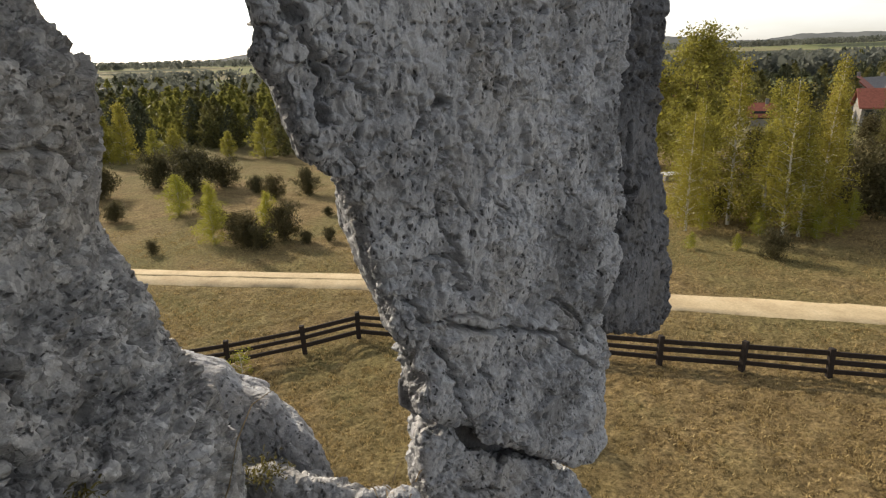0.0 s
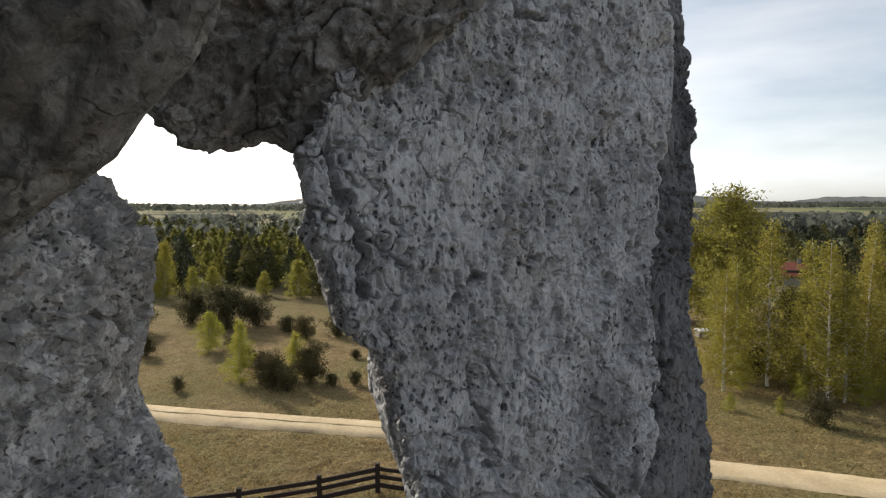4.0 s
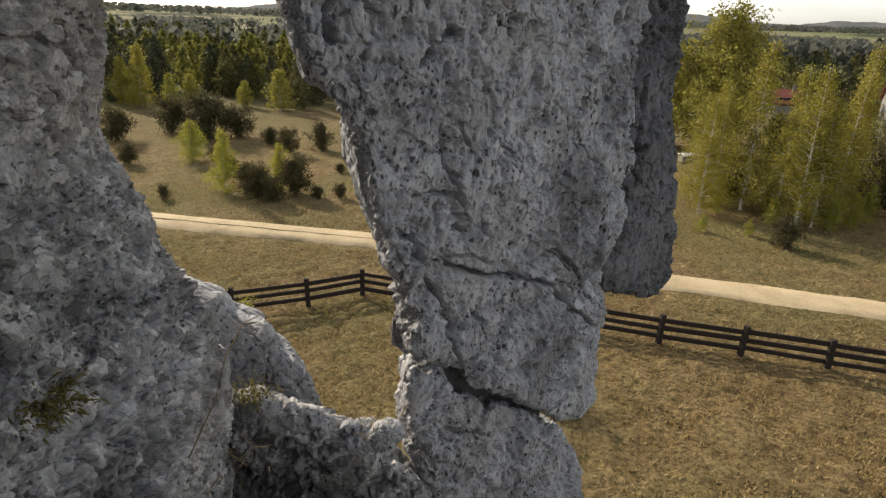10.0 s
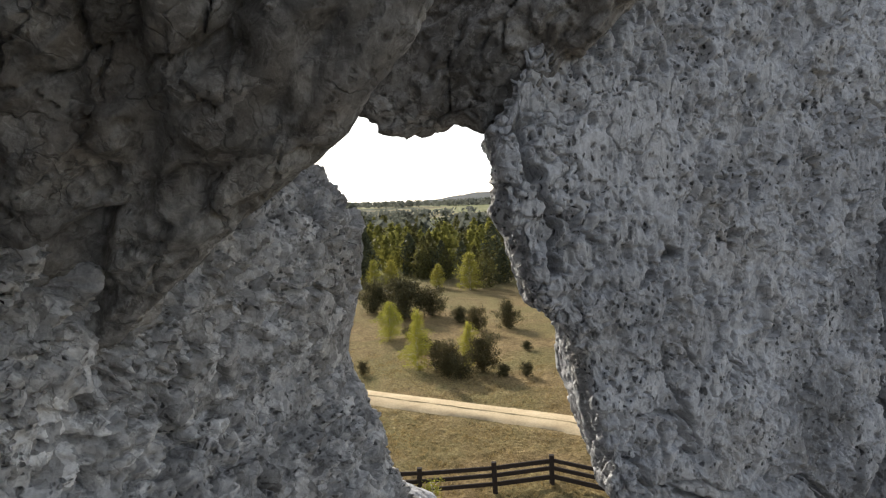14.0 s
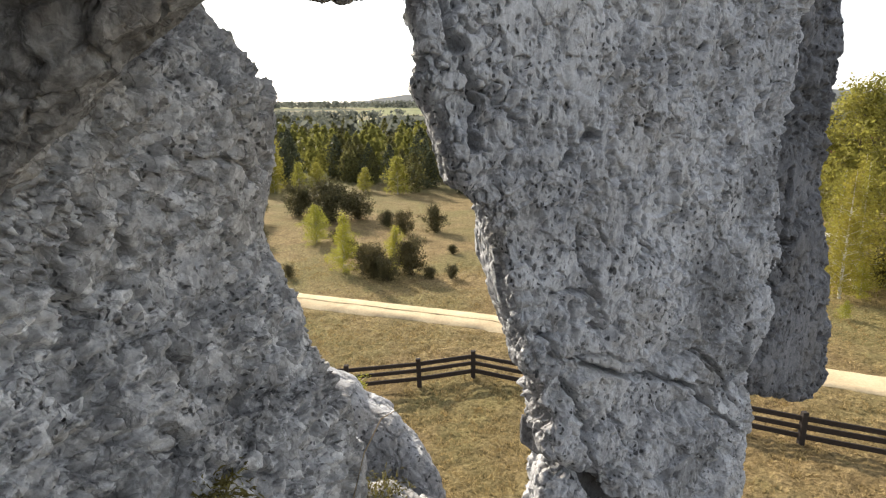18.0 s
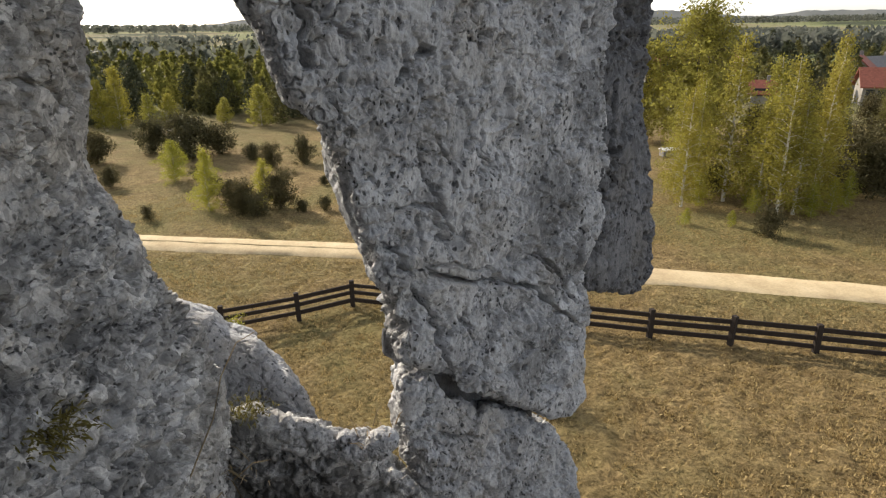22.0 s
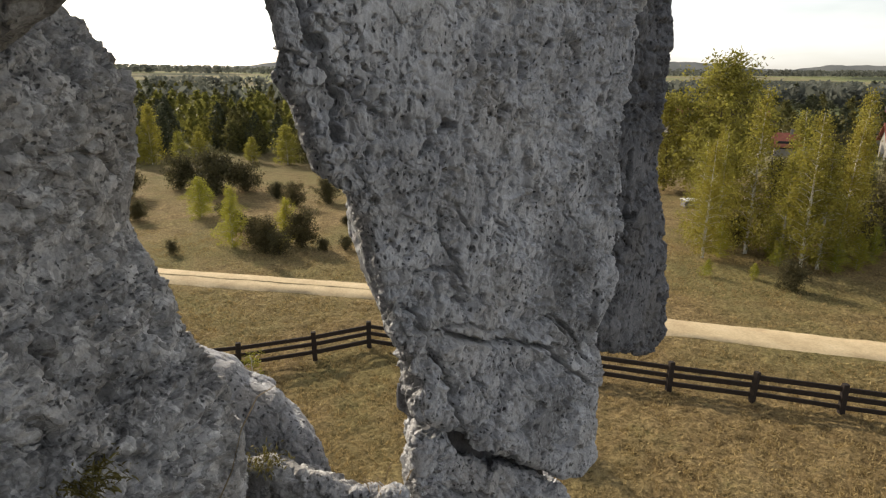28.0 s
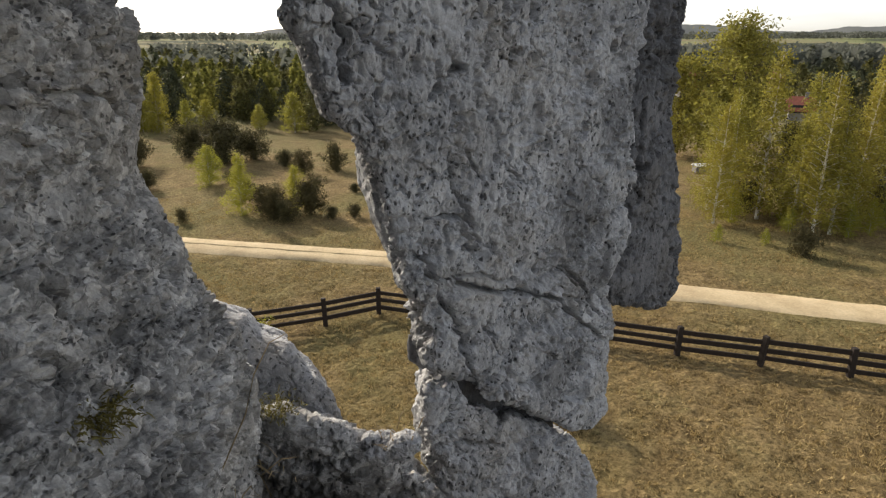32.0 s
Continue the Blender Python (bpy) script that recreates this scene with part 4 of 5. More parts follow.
# ---- trees ----
def tree_meshes(name, seed, height, radius, leaf, count, size, bare=0.25, narrow=1.0, leaf_mat=BIRCH_LEAF, bark=BIRCH_BARK, droop=0.0, limbs=26, girth=0.011, profile=None, clump=0.14):
    """A trunk with limbs, and a crown of leaves along the limbs."""
    rng = np.random.RandomState(seed)
    bend = rng.normal(0, 0.02, 2) * height
    zs = np.linspace(0, 1, 9)
    trunk = [(bend[0] * z * z, bend[1] * z * z, z * height * 0.97) for z in zs]
    pieces = [tube(trunk, [height * girth * (1.05 - z) + 0.012 for z in zs], 7)]
    centres = []
    for n in range(limbs):
        t = bare + (1 - bare) * (n + rng.rand()) / limbs
        reach = radius * (np.sin(np.pi * min(1, (1 - (t - bare) / (1 - bare)) ** narrow * 0.85 + 0.08)) ** 0.8) * rng.uniform(0.55, 1.15)
        if profile:
            reach = radius * profile((t - bare) / (1 - bare)) * rng.uniform(0.7, 1.1)
        ang = n * 2.4 + rng.normal(0, 0.4)
        base = np.array([bend[0] * t * t, bend[1] * t * t, t * height * 0.95])
        rise = rng.uniform(0.15, 0.7) * reach
        tip = base + [reach * np.cos(ang), reach * np.sin(ang), rise - droop * reach]
        midp = (base + tip) / 2 + [0, 0, 0.15 * reach]
        pieces.append(tube([base, midp, tip], [height * girth * 0.35 * (1.1 - t) + 0.01, 0.012, 0.005], 4))
        k = max(3, int(count / limbs * (0.4 + reach / radius)))
        m = max(2, k // 30)
        at = rng.rand(m) ** 0.6
        hub = base + (tip - base) * at[:, None] + rng.normal(size=(m, 3)) * (0.08 + 0.2 * at[:, None]) * max(reach, 0.3) * [1, 1, 0.8]
        pick = rng.randint(m, size=k)
        s = at[pick]
        c = hub[pick] + rng.normal(size=(k, 3)) * clump
        c[:, 2] -= droop * s * rng.rand(k) * reach
        centres.append(c)
    tv, tf = joined(pieces)
    lv, lf = leaves(rng, np.concatenate(centres), size, leaf)
    a, b = mesh_of("trunk", tv, tf), mesh_of("crown", lv, lf, False)
    a.materials.append(bark)
    b.materials.append(leaf_mat)
    return a, b


def tree(name, label, category, meshes, x, y, scale=1.0, turn=0.0, group="", z=None):
    t = thing(name, label, category, (x, y, float(ground_height(np.array(x), np.array(y))) if z is None else z), group)
    tall = 1 + 0.16 * math.sin(9 * x + 5 * y)
    t.scale, t.rotation_euler = (scale * (1 + 0.18 * math.sin(7 * x)), scale * (1 + 0.18 * math.sin(6 * y)), scale * tall), (0, 0, turn)
    part_of("trunk", meshes[0], None, t)
    part_of("crown", meshes[1], None, t)
    return t


def cone(t):
    return 0.12 + 0.88 * (1 - t) ** 0.8 * min(1, 0.55 + 4 * t)


def mound(t):
    return 0.25 + 0.75 * math.sqrt(max(0, 1 - t * t))


def spire(t):
    return 0.10 + 0.90 * min(1, 0.6 + 2.2 * t) * (1 - t**1.6) ** 0.9


TALL = [tree_meshes("birch", n, 10.0, r, 1.2, 7600, 0.065, 0.05, 0.75, BIRCH_LEAF, BIRCH_BARK, 0.15, 58, 0.010, spire, 0.22) for n, r in ((1, 1.8), (2, 2.1), (3, 1.6))]
BROAD = tree_meshes("broad_tree", 5, 13.0, 3.8, 1.2, 11000, 0.14, 0.06, 0.7, OLIVE_LEAF, DARK_BARK, 0.1, 70, 0.011, lambda t: 0.3 + 0.7 * math.sin(math.pi * min(1, 0.15 + 0.8 * t)), 0.4)
SMALL = [tree_meshes("young_birch", n, 3.7, 1.3, 1.1, 11000, 0.035, 0.02, 1.25, YOUNG_LEAF, BIRCH_BARK, 0.05, 44, 0.008, cone, 0.11) for n in (11, 12)]
EDGE = [tree_meshes("edge_birch", n, 3.7, 1.1, 1.1, 7000, 0.045, 0.02, 1.25, EDGE_LEAF, BIRCH_BARK, 0.05, 40, 0.008, spire, 0.12) for n in (13, 14)]
SHRUB = [tree_meshes("juniper", n, 1.75, 1.0, 1.5, 5000, 0.042, 0.0, 0.8, NEEDLE, DARK_BARK, 0.0, 19, 0.015, mound, 0.13) for n in (21, 22, 23)]
rt = random.Random(8)
BIRCHES = [(15.8, 40.0, 0.76), (17.6, 42.5, 0.80), (19.1, 41.2, 1.0), (20.5, 39.3, 0.82), (21.0, 37.7, 0.92), (22.1, 37.8, 0.96), (24.0, 39.2, 1.02), (25.2, 40.5, 0.98), (18.2, 44.5, 0.85), (22.8, 42.5, 0.95), (16.6, 43.5, 0.7)]
for n, (x, y, sc) in enumerate(BIRCHES):
    tree("birch", "tall birch in fresh yellow-green spring leaf", "tree", TALL[n % 3], x, y, sc, rt.uniform(0, 6), "birches beside the road")
FRESH = tree_meshes("broad_tree", 6, 13.0, 3.6, 1.2, 9000, 0.13, 0.06, 0.7, FRESH_LEAF, DARK_BARK, 0.1, 70, 0.011, lambda t: 0.3 + 0.7 * math.sin(math.pi * min(1, 0.15 + 0.8 * t)), 0.35)
for x, y, sc in [(24.5, 62.0, 1.0), (21.0, 66.0, 0.86)]:
    tree("broad_tree", "broad yellow-green tree in fresh leaf behind the birches", "tree", FRESH, x, y, sc, rt.uniform(0, 6), "broad trees by the village")
for x, y, sc in [(29.0, 70.0, 0.8), (38.0, 62.0, 0.5), (45.0, 58.0, 0.42), (50.0, 70.0, 0.5), (33.0, 52.0, 0.4), (40.0, 48.0, 0.36)]:
    tree("broad_tree", "broad olive-green tree just coming into leaf", "tree", BROAD, x, y, sc, rt.uniform(0, 6), "broad trees by the village")
for n, (x, y, sc) in enumerate([(-16.0, 40.4, 1.0), (-22.0, 49.4, 1.08), (-12.6, 41.5, 0.9), (17.2, 35.5, 0.3), (14.6, 36.0, 0.3), (19.8, 38.2, 0.5), (22.9, 37.2, 0.55), (24.6, 38.0, 0.6), (17.0, 40.2, 0.6), (20.6, 41.0, 0.7), (26.4, 39.4, 0.6)]):
    tree("young_birch", "small pyramid-shaped birch in bright yellow-green leaf", "tree", SMALL[n % 2], x, y, sc, rt.uniform(0, 6), "young birches on the pasture")
for n, (x, y, sc) in enumerate([(-41.5, 80.0, 2.3), (-44.5, 81.5, 1.9), (-38.0, 80.5, 1.7), (-35.8, 82.0, 1.5), (-24.0, 82.0, 2.0), (-29.5, 84.0, 1.3), (-12.0, 86.0, 1.7)]):
    tree("edge_birch", "yellow-green birch at the dark edge of the wood", "tree", EDGE[n % 2], x, y, 0.8 * sc, rt.uniform(0, 6), "birches at the wood's edge")
for n, (x, y, sc) in enumerate([(-32.3, 57.0, 1.5), (-29.6, 62.5, 1.6), (-27.5, 63.5, 1.5), (-24.8, 60.0, 2.0), (-22.5, 61.5, 1.8), (-19.3, 38.4, 0.5), (-26.5, 47.7, 0.85), (-13.5, 39.6, 0.95), (-14.4, 41.0, 1.0), (-11.2, 40.6, 1.2), (-12.3, 38.8, 0.7),
                               (-8.1, 40.3, 0.45), (-9.6, 40.0, 0.4), (-15.5, 54.5, 0.95), (-13.0, 56.5, 1.1), (-18.2, 58.0, 0.8), (-18.0, 47.0, 0.6), (-20.3, 50.0, 0.7), (-8.0, 55.0, 0.5), (3.0, 17.1, 0.6), (18.4, 33.6, 0.8), (26.8, 41.5, 1.3), (29.0, 42.5, 2.0), (31.0, 43.5, 2.2), (33.0, 43.0, 1.9), (35.2, 42.0, 2.1), (30.5, 45.5, 2.3), (37.2, 41.5, 2.0), (39.5, 41.0, 2.2), (34.5, 45.0, 2.2), (23.5, 43.5, 1.2), (19.4, 43.6, 1.1), (-6.0, 52.0, 0.45), (-9.5, 47.5, 0.35)]):
    tree("juniper", "dark green juniper bush on the pasture", "bush", SHRUB[n % 3], x, y, sc, rt.uniform(0, 6), "juniper bushes")


SPRIG = tree_meshes("sapling", 31, 1.0, 0.75, 1.1, 520, 0.04, 0.0, 1.0, YOUNG_LEAF, BIRCH_BARK, 0.0, 14, 0.008, mound, 0.10)
tree("sapling", "low sparse sapling in fresh leaf at the fence", "tree", SPRIG, -8.2, 21.6, 0.85, 0.4)


def forest():
    """Woods at the edge of the pasture: pines and birches, joined."""
    rng = np.random.RandomState(4)
    kinds = ((0, 7.6, 2.4), (1, 7.4, 2.1), (2, 6.6, 2.2))
    protos = {}
    for grade, n, size in ((0, 850, 0.20), (1, 240, 0.42)):
        for mat, h, r in kinds:
            for k in range(3):
                a, b = rng.rand(n), rng.rand(n) * math.tau
                lobes = 0.75 + 0.25 * np.sin(b * 3 + a * 9 + k * 2) * np.sin(a * 14 + k)
                rad = r * np.clip(1.06 - a ** 2.8, 0.05, 1) * np.clip(0.5 + 3 * a, 0, 1) * lobes * rng.uniform(0.55, 1.1, n)
                c = np.stack([rad * np.cos(b), rad * np.sin(b), (0.02 + a) * h], 1)
                protos[grade, mat, k] = leaves(rng, c, size, 1.3)
    groups = {0: ([], []), 1: ([], []), 2: ([], [])}
    offs = [0, 0, 0]
    made = [0, 0]
    tries = 0
    while made[1] < 900 and tries < 30000:
        tries += 1
        y = rng.uniform(76, 330)
        x = rng.uniform(-1.05, 0.95) * y
        if y < 82 - 0.06 * x + rng.normal(0, 1.5) or (x > 2 and (y < 100 or rng.rand() < 0.55)):
            continue
        near = y < 100
        if made[0] >= 320 and near or (not near and rng.rand() > 110 / y):
            continue
        made[0 if near else 1] += 1
        fresh = ((x + 47) / 20) ** 2 + ((y - 145) / 38) ** 2 < 1 or noise.noise(Vector((x * 0.02, y * 0.012, 2.0))) > 0.28
        kind = rng.choice([0, 0, 0, 2, 2, 2]) if near or not fresh else rng.choice([1, 1, 1, 2])
        v, f = protos[0 if near else 1, kind, rng.randint(3)]
        sc, a = rng.uniform(0.6, 1.1), rng.rand() * math.tau
        R = np.array([[math.cos(a), -math.sin(a), 0], [math.sin(a), math.cos(a), 0], [0, 0, rng.uniform(0.9, 1.15)]]) * sc
        groups[kind][0].append(v @ R.T + [x, y, float(ground_height(np.array(x), np.array(y)))])
        groups[kind][1].append(f + offs[kind])
        offs[kind] += len(v)
    for mat, (m, lab) in enumerate(((PINE, "dark pine wood behind the pasture"), (WOOD_BIRCH, "yellow-green birches in the wood"), (WOOD_OLIVE, "olive budding trees in the wood"))):
        me = mesh_of("wood", np.concatenate(groups[mat][0]), np.concatenate(groups[mat][1]), False)
        tagged(part_of("wood", me, m), lab, "forest", kind="stuff")


forest()


def far_woods():
    """Woods on the rising land, only a few leaves to a tree, haze painted into their colour."""
    rng = np.random.RandomState(9)
    spots = []
    while len(spots) < 6000:
        r, a = rng.uniform(200, 1700), rng.uniform(-0.75, 0.85)
        x, y = r * math.sin(a), r * math.cos(a)
        thick = noise.noise(Vector((x * 0.005, y * 0.010, 0.3))) + (0.3 if r > 1150 else -0.15) - (0.5 if 380 < r < 700 else -0.15) - (0.22 if a > 0.25 else 0.0)
        if thick > 0.0 and rng.rand() < 700 / r:
            spots.append((x, y))
    xy = np.array(spots)
    zz = ground_height(xy[:, 0], xy[:, 1])
    base = np.stack([xy[:, 0], xy[:, 1], zz], 1)
    n = len(base) * 14
    c = np.repeat(base, 14, 0) + np.stack([rng.normal(0, 1.8, n), rng.normal(0, 1.8, n), rng.uniform(0.5, 7.5, n)], 1)
    v, f = leaves(rng, c, 1.5, 1.1)
    tagged(part_of("far_wood", mesh_of("far_wood", v, f, False), HAZED_LEAF), "far woods on the rising land, haze in their leaf colour", "forest", kind="stuff")


far_woods()


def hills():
    """The hills on the horizon, with haze put into their colour and a faint glow."""
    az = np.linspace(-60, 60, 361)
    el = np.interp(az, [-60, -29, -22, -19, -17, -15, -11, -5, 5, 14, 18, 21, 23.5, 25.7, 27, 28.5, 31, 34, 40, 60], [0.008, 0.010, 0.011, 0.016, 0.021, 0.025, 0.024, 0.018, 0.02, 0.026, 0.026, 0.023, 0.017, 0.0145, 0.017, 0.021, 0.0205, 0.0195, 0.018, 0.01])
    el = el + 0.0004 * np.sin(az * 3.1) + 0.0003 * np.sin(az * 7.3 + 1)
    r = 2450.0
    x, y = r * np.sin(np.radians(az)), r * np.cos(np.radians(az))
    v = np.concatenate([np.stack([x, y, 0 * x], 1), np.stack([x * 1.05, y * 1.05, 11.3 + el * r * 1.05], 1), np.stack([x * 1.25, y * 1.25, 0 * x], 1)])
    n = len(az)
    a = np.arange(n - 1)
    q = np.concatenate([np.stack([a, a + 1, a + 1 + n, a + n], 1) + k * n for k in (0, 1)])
    m, nt, sh = material("hazed distant hill")
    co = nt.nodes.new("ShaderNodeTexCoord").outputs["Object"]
    # grey-blue tone and weak emission paint the haze of distance
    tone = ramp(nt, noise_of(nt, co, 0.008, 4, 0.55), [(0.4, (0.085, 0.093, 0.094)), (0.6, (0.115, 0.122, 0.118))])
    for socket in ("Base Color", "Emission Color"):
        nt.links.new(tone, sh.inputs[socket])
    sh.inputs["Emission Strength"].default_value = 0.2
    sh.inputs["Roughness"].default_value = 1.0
    tagged(part_of("backdrop", mesh_of("backdrop", v, q), m), "wooded hills on the horizon, haze painted in as grey-blue glow", "hill", kind="structure")


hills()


def grass_tufts():
    rng = np.random.RandomState(14)
    n = 64000
    y = 9 + 36 * rng.rand(n) ** 1.2
    x = rng.uniform(-0.75, 0.95, n) * (y + 2)
    p = np.stack([x, y, 0 * x], 1)
    line = np.array(ROAD_LINE)
    keep = (np.abs(np.interp(x, line[:, 0], line[:, 1]) - y) > 1.6) & (fbm(p, 2.5, 2, 5) > -0.9 + 1.2 * rng.rand(n))
    p = p[keep]
    p[:, 2] = 0.06 * fbm(p, 6.0, 2, 3)
    m = len(p)
    rows = []
    for k in range(3):
        a = rng.rand(m) * math.tau
        w, h, lean = rng.uniform(0.012, 0.035, m), rng.uniform(0.04, 0.11, m), rng.normal(0, 0.05, (m, 2))
        s = np.stack([np.cos(a) * w, np.sin(a) * w, 0 * a], 1)
        up = np.stack([lean[:, 0], lean[:, 1], h], 1)
        o = p + np.stack([rng.normal(0, 0.05, m), rng.normal(0, 0.05, m), 0 * a - 0.02], 1)
        rows.append(np.stack([o - s, o + s, o + s * 0.3 + up, o - s * 0.3 + up], 1))
    v = np.concatenate(rows).reshape(-1, 3)
    tagged(part_of("grass", mesh_of("grass", v, np.arange(len(v)).reshape(-1, 4), False), DRY_GRASS), "tufts of dry yellow grass", "grass", kind="stuff")


grass_tufts()


# ---- small rocks, plants and litter on the rock ----
def lump(name, place, size, seed, mat, parent, h=0.03, amount=0.12, label=""):
    """A rounded, uneven stone."""
    g = np.arange(-1.25, 1.26, max(0.10, h))
    x, y, z = np.meshgrid(g, g, g, indexing="ij")
    f = (np.abs(x) ** 2.6 + np.abs(y) ** 2.6 + np.abs(z) ** 2.6) ** (1 / 2.6) - 1
    verts, quads = nets(f, (g[0],) * 3, g[1] - g[0])
    for _ in range(2 if max(size) > 0.45 else 1):
        verts, quads = finer(verts, quads, np.full(len(quads), True))
    p = verts * np.array(size)
    nrm = normals(p, quads)
    q = p / min(size)
    p = p + nrm * (min(size) * (amount * 1.6 * fbm(q + seed, 1.1, 3, seed) + amount * 0.5 * (0.5 - np.abs(vnoise(q + seed, 0.3, seed + 2)) * 2) + amount * 0.3 * (0.4 - np.abs(vnoise(q + seed, 0.12, seed + 4)) * 2) + 0.5 * amount * facets(q + 0.2 * np.stack([fbm(q, 0.4, 2, n) for n in (71, 74, 77)], 1), 0.5, seed + 5)))[:, None]
    ob = part_of(name, mesh_of(name, p, quads), mat, parent, label)
    ob.location = place
    return ob


for n, (place, size) in enumerate([((1.72, 4.30, 6.05), (0.36, 0.40, 0.42)), ((2.55, 4.20, 5.92), (0.55, 0.5, 0.36)), ((3.30, 4.15, 6.0), (0.62, 0.5, 0.42)), ((4.15, 4.0, 5.95), (0.5, 0.5, 0.38)), ((2.1, 3.8, 5.9), (0.6, 0.5, 0.3))]):
    stone = thing("stone", "sunlit pale limestone stone on the rock foot", "rock", place, "stones on the rock foot")
    lump("stone_rock", (0, 0, 0), size, 3 + n, LIMESTONE, stone)
rb = random.Random(6)
for n in range(7):
    a = rb.uniform(0.035, 0.08)
    stone = thing("pebble", "loose limestone pebble lying on the sill", "rock", (-0.30 + rb.uniform(-0.09, 0.12), 2.18 + rb.uniform(-0.06, 0.12), 9.50 - 0.10 * n / 7), "pebbles on the sill")
    lump("pebble_rock", (0, 0, 0), (a, a * 0.9, a * 0.7), 20 + n, LIMESTONE, stone, 0.12)


def tuft(name, label, place, lean, count, length, seed, mat, spread=0.06):
    """A bunch of thin bent blades."""
    rng = np.random.RandomState(seed)
    lean = np.array(lean)
    v, f = [], []
    for n in range(count):
        o = rng.normal(0, spread, 3) * [1, 1, 0.4]
        way = lean + rng.normal(0, 0.45, 3)
        way /= np.linalg.norm(way)
        ln = length * rng.uniform(0.5, 1.2)
        side = np.cross(way, rng.normal(size=3))
        side *= 0.0028 / np.linalg.norm(side)
        a, b, c = o, o + way * ln * 0.55, o + way * ln + [0, 0, -0.25 * ln]
        k = len(v)
        v += [a - side, a + side, b - side, b + side, c - side * 0.3, c + side * 0.3]
        f += [(k, k + 1, k + 3, k + 2), (k + 2, k + 3, k + 5, k + 4)]
    t = thing(name, label, "plant", place, "plants on the rock")
    tagged(part_of("turf", mesh_of("turf", v, f, False), mat, t), kind="stuff")
    return t


MOSS = leaf_material("moss", (0.17, 0.155, 0.05), 0.5, 0.2)
STRAW = leaf_material("straw", (0.30, 0.24, 0.15), 0.4, 0.3)
tuft("moss_tuft", "dark green and yellow moss cushion in a hollow", (-1.00, 1.27, 10.23), (0.8, -0.3, 0.3), 420, 0.035, 3, MOSS, 0.05)
tuft("grass_tuft", "small dark tuft of grass between the stones", (-0.80, 2.18, 9.68), (0.1, -0.3, 0.8), 260, 0.035, 4, MOSS, 0.05)
tuft("grass_tuft", "dry straw in the crevice of the rock", (-0.84, 1.98, 9.45), (0.2, -0.5, 0.5), 26, 0.20, 5, STRAW, 0.07)
tuft("grass_tuft", "dry straw in the crevice of the rock", (-0.26, 2.25, 9.47), (0.0, -0.2, 0.9), 30, 0.13, 6, STRAW, 0.05)
tuft("grass_tuft", "tuft of dark grass on the ledge in shade", (-0.80, 1.05, 9.24), (0.2, 0.1, 0.9), 26, 0.05, 7, MOSS, 0.10)
stem = thing("dry_stem", "thin dry plant stem leaning against the rock", "plant", (0, 0, 0), "plants on the rock")
sv, sf = tube([(-0.86, 1.70, 9.72), (-0.80, 1.83, 9.88), (-0.79, 1.93, 10.0), (-0.76, 2.05, 10.08), (-0.72, 2.2, 10.06)], [0.0035, 0.003, 0.003, 0.0025, 0.001], 5)
part_of("stalk", mesh_of("stalk", sv, sf), STRAW, stem)


# ---- village ----
ROOF_RED = plain("red roof tiles", (0.27, 0.085, 0.055), 0.8, 3.0, 0.25)
ROOF_GREY = plain("grey roof sheets", (0.16, 0.15, 0.15), 0.7, 3.0, 0.25)
PLASTER = plain("pale plaster", (0.26, 0.245, 0.22), 0.9, 1.5, 0.12)
GLASS_DARK = plain("dark window glass", (0.03, 0.035, 0.04), 0.15, 2.0, 0.2, 0.0)
PAINT_WHITE = plain("white paint", (0.75, 0.76, 0.78), 0.5, 2.0, 0.1)
PAINT_BLUE = plain("blue sheet", (0.25, 0.48, 0.56), 0.5, 2.0, 0.15)


def prism(name, w, d, low, high, over, mat, parent):
    """A gabled roof with thickness, its ridge along x."""
    a, b, t = w / 2 + over, d / 2 + over, 0.18
    v = [(-a, -b, low), (a, -b, low), (a, b, low), (-a, b, low), (-a, 0, high), (a, 0, high), (-a, -b, low - t), (a, -b, low - t), (a, b, low - t), (-a, b, low - t), (-a, 0, high - t), (a, 0, high - t)]
    q = [(0, 1, 5, 4), (2, 3, 4, 5), (7, 6, 10, 11), (9, 8, 11, 10), (0, 6, 7, 1), (2, 8, 9, 3), (0, 4, 10, 6), (4, 3, 9, 10), (1, 7, 11, 5), (5, 11, 8, 2)]
    return part_of(name, mesh_of(name, v, q, False), mat, parent)


def house(x, y, w, d, wall_h, roof_h, turn, roof, label, z=None):
    h = thing("house", label, "house", (x, y, float(ground_height(np.array(x), np.array(y))) if z is None else z), "village houses")
    h.rotation_euler = (0, 0, turn)
    b, g = d / 2, wall_h + roof_h - 0.25
    v = [(-w / 2, -b, -0.5), (w / 2, -b, -0.5), (w / 2, b, -0.5), (-w / 2, b, -0.5), (-w / 2, -b, wall_h), (w / 2, -b, wall_h), (w / 2, b, wall_h), (-w / 2, b, wall_h), (-w / 2, 0, g), (w / 2, 0, g)]
    q = [(0, 1, 5, 4), (1, 2, 6, 5), (2, 3, 7, 6), (3, 0, 4, 7), (4, 8, 7, 7), (5, 6, 9, 9)]
    me = bpy.data.meshes.new("wall")
    me.from_pydata(v, [], [f if f[2] != f[3] else f[:3] for f in q])
    part_of("wall", me, PLASTER, h)
    prism("roof", w, d, wall_h - 0.1, wall_h + roof_h, 0.5, roof, h)
    c = part_of("chimney", box_mesh("chimney", 0.5, 0.5, 1.1, 0.03), ROOF_GREY, h)
    c.location = (w * 0.2, 0, wall_h + roof_h + 0.1)
    for k in range(3):
        for side in (-1, 1):
            win = part_of("window", box_mesh("window", 1.1, 0.12, 1.2, 0.02), GLASS_DARK, h)
            win.location = ((k - 1) * w * 0.3, side * b, 1.7)


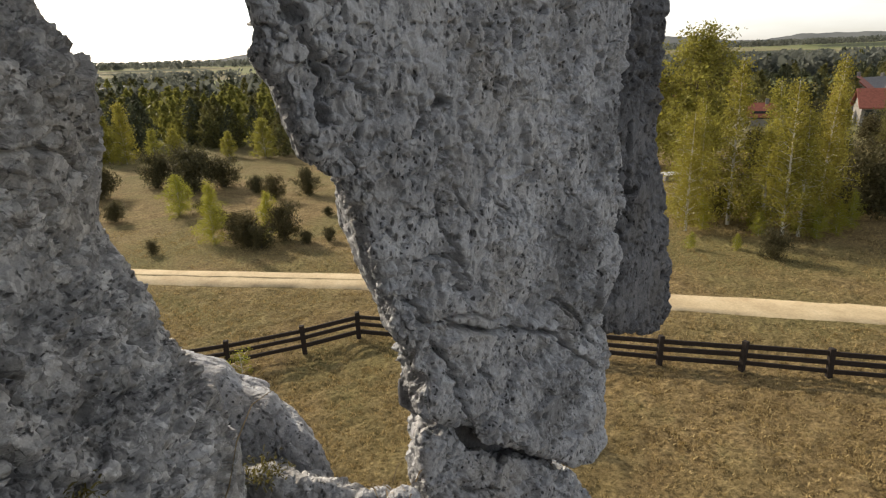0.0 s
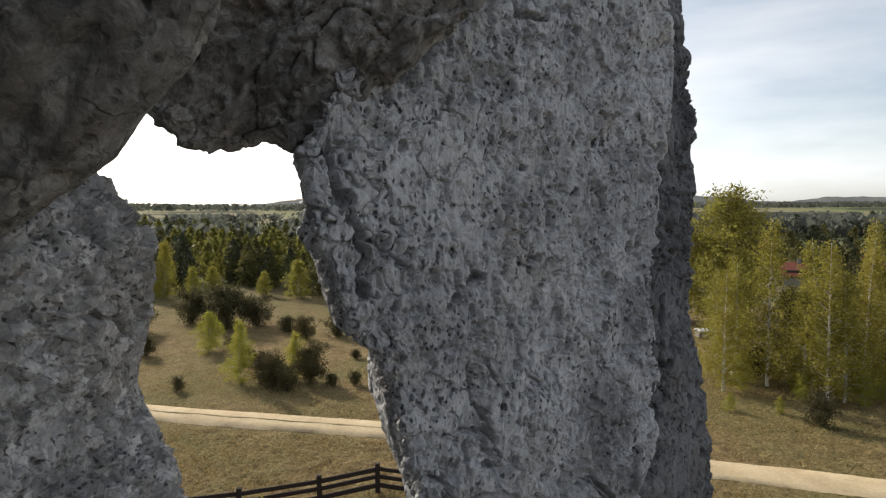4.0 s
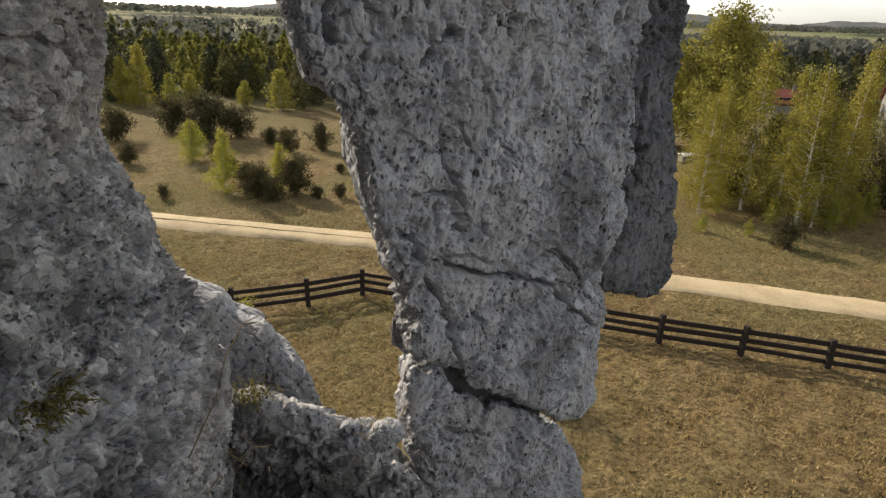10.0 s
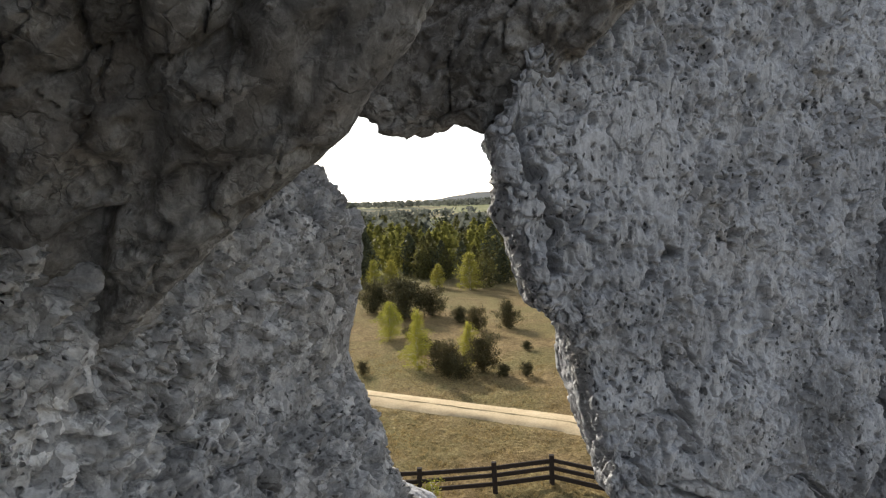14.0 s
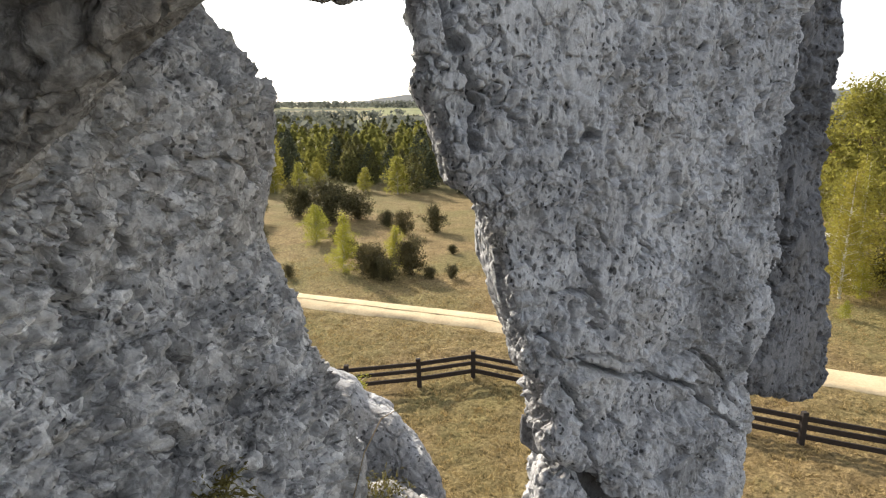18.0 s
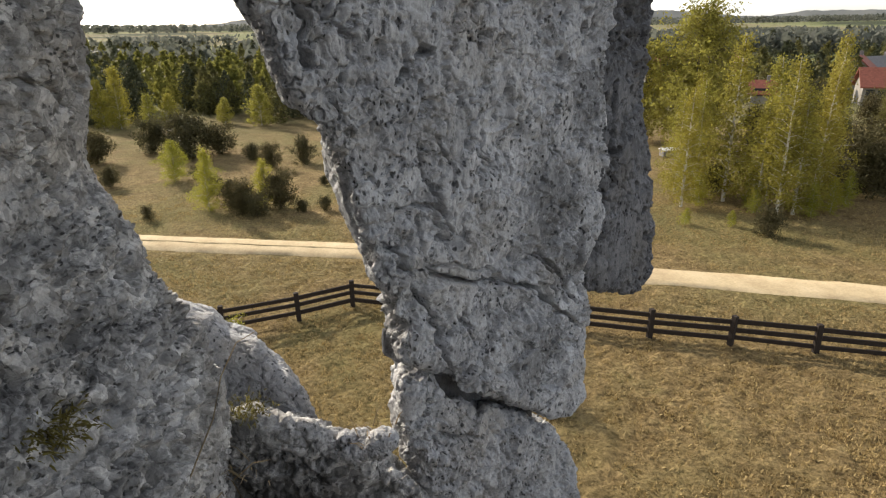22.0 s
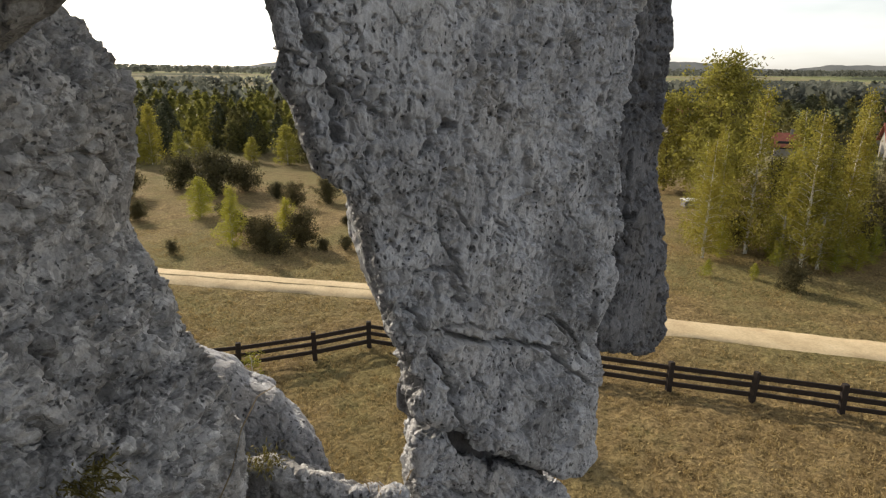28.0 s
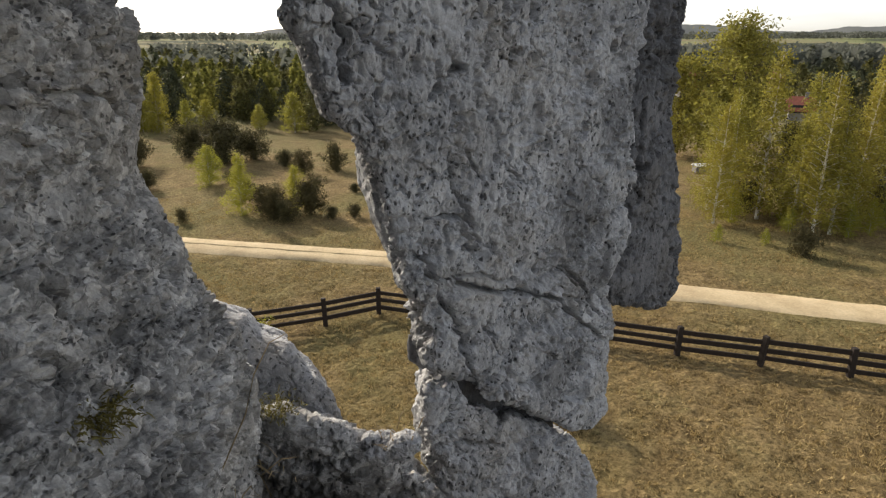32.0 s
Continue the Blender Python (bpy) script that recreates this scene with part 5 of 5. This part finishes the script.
for x, y, w, d, wh, rh, turn, roof, label in [
    (43.0, 122.0, 8, 7, 3.2, 3.4, 0.3, ROOF_RED, "pale house with a steep red tiled roof"),
    (50.5, 101.0, 3.2, 3.2, 1.6, 1.9, -0.4, ROOF_RED, "small pale house with a red tiled roof"),
    (72.0, 112.0, 7, 6, 3.6, 3.0, 0.9, ROOF_RED, "white two-storey house with a red roof"),
    (118.0, 136.0, 15, 9, 3.2, 3.8, 0.1, ROOF_RED, "long pale house with a red roof"),
    (82.0, 122.0, 10, 8, 3.0, 3.0, 0.5, ROOF_GREY, "pale house with a grey roof"),
    (104.0, 112.0, 11, 8, 3.0, 3.4, -0.3, ROOF_GREY, "low house with a dark grey roof"),
    (126.0, 160.0, 12, 9, 3.2, 3.6, 0.2, ROOF_RED, "pale house with a red roof among trees"),
    (66.0, 97.0, 5, 5, 2.8, 2.6, -0.35, ROOF_RED, "white house with an orange-red roof among gardens"),
    (77.0, 98.0, 8, 6, 2.2, 2.2, -0.5, ROOF_GREY, "low pale house with a grey roof among gardens"),
    (90.0, 108.0, 7, 6, 2.8, 2.8, -0.5, ROOF_RED, "pale house with a red roof among gardens"),
    (58.0, 136.0, 11, 9, 3.2, 3.6, 0.6, ROOF_RED, "pale house with a red roof among trees")]:
    house(x, y, w, d, wh, rh, turn, roof, label)
for x, y, turn, mat, label in [(40.0, 57.0, 0.2, PAINT_WHITE, "white garden shed with a shallow roof"), (41.5, 48.2, 0.3, PAINT_BLUE, "blue garden shed with a white roof"), (20.9, 57.5, 0.1, ROOF_GREY, "grey garden shed with a white roof behind the birches")]:
    shed = thing("shed", label, "shed", (x, y, 0), "garden sheds")
    shed.rotation_euler = (0, 0, turn)
    shed.scale = (0.42, 0.42, 0.42) if x < 22 else (1, 1, 1)
    o = part_of("shed_wall", box_mesh("shed_wall", 3.2, 2.2, 1.5, 0.03), mat, shed)
    o.location = (0, 0, 0.75)
    prism("shed_roof", 3.2, 2.2, 1.55, 1.95, 0.2, PAINT_WHITE, shed)
marker = thing("marker_post", "thin grey post with a white cap beside the road", "post", (21.9, 26.95, 0))
mv, mf = tube([(0, 0, -0.1), (0, 0, 1.6)], [0.04, 0.035], 8)
part_of("pole", mesh_of("pole", mv, mf), plain("grey post", (0.35, 0.34, 0.32)), marker)
o = part_of("cap", box_mesh("cap", 0.22, 0.16, 0.2, 0.03), PAINT_WHITE, marker)
o.location = (0, 0, 1.68)
rv = random.Random(12)
for n in range(64):
    x, y = rv.uniform(26, 80), rv.uniform(44, 100)
    if n < 22:
        x, y = 26 + 2.1 * n + rv.uniform(-0.8, 0.8), 50 - 0.28 * n + rv.uniform(-2.0, 2.0)
    elif x < 0.5 * y or (x - 62) ** 2 + (y - 80) ** 2 < 180 or (abs(x - 40) < 3 and abs(y - 52) < 8):
        continue
    if rv.random() < 0.6:
        tree("garden_tree", "bare brownish garden tree coming into leaf", "tree", BROAD, x, y, rv.uniform(0.2, 0.36), rv.uniform(0, 6), "garden trees")
    else:
        tree("garden_conifer", "dark conifer in the gardens", "tree", SHRUB[n % 3], x, y, rv.uniform(1.2, 2.0), rv.uniform(0, 6), "garden conifers")
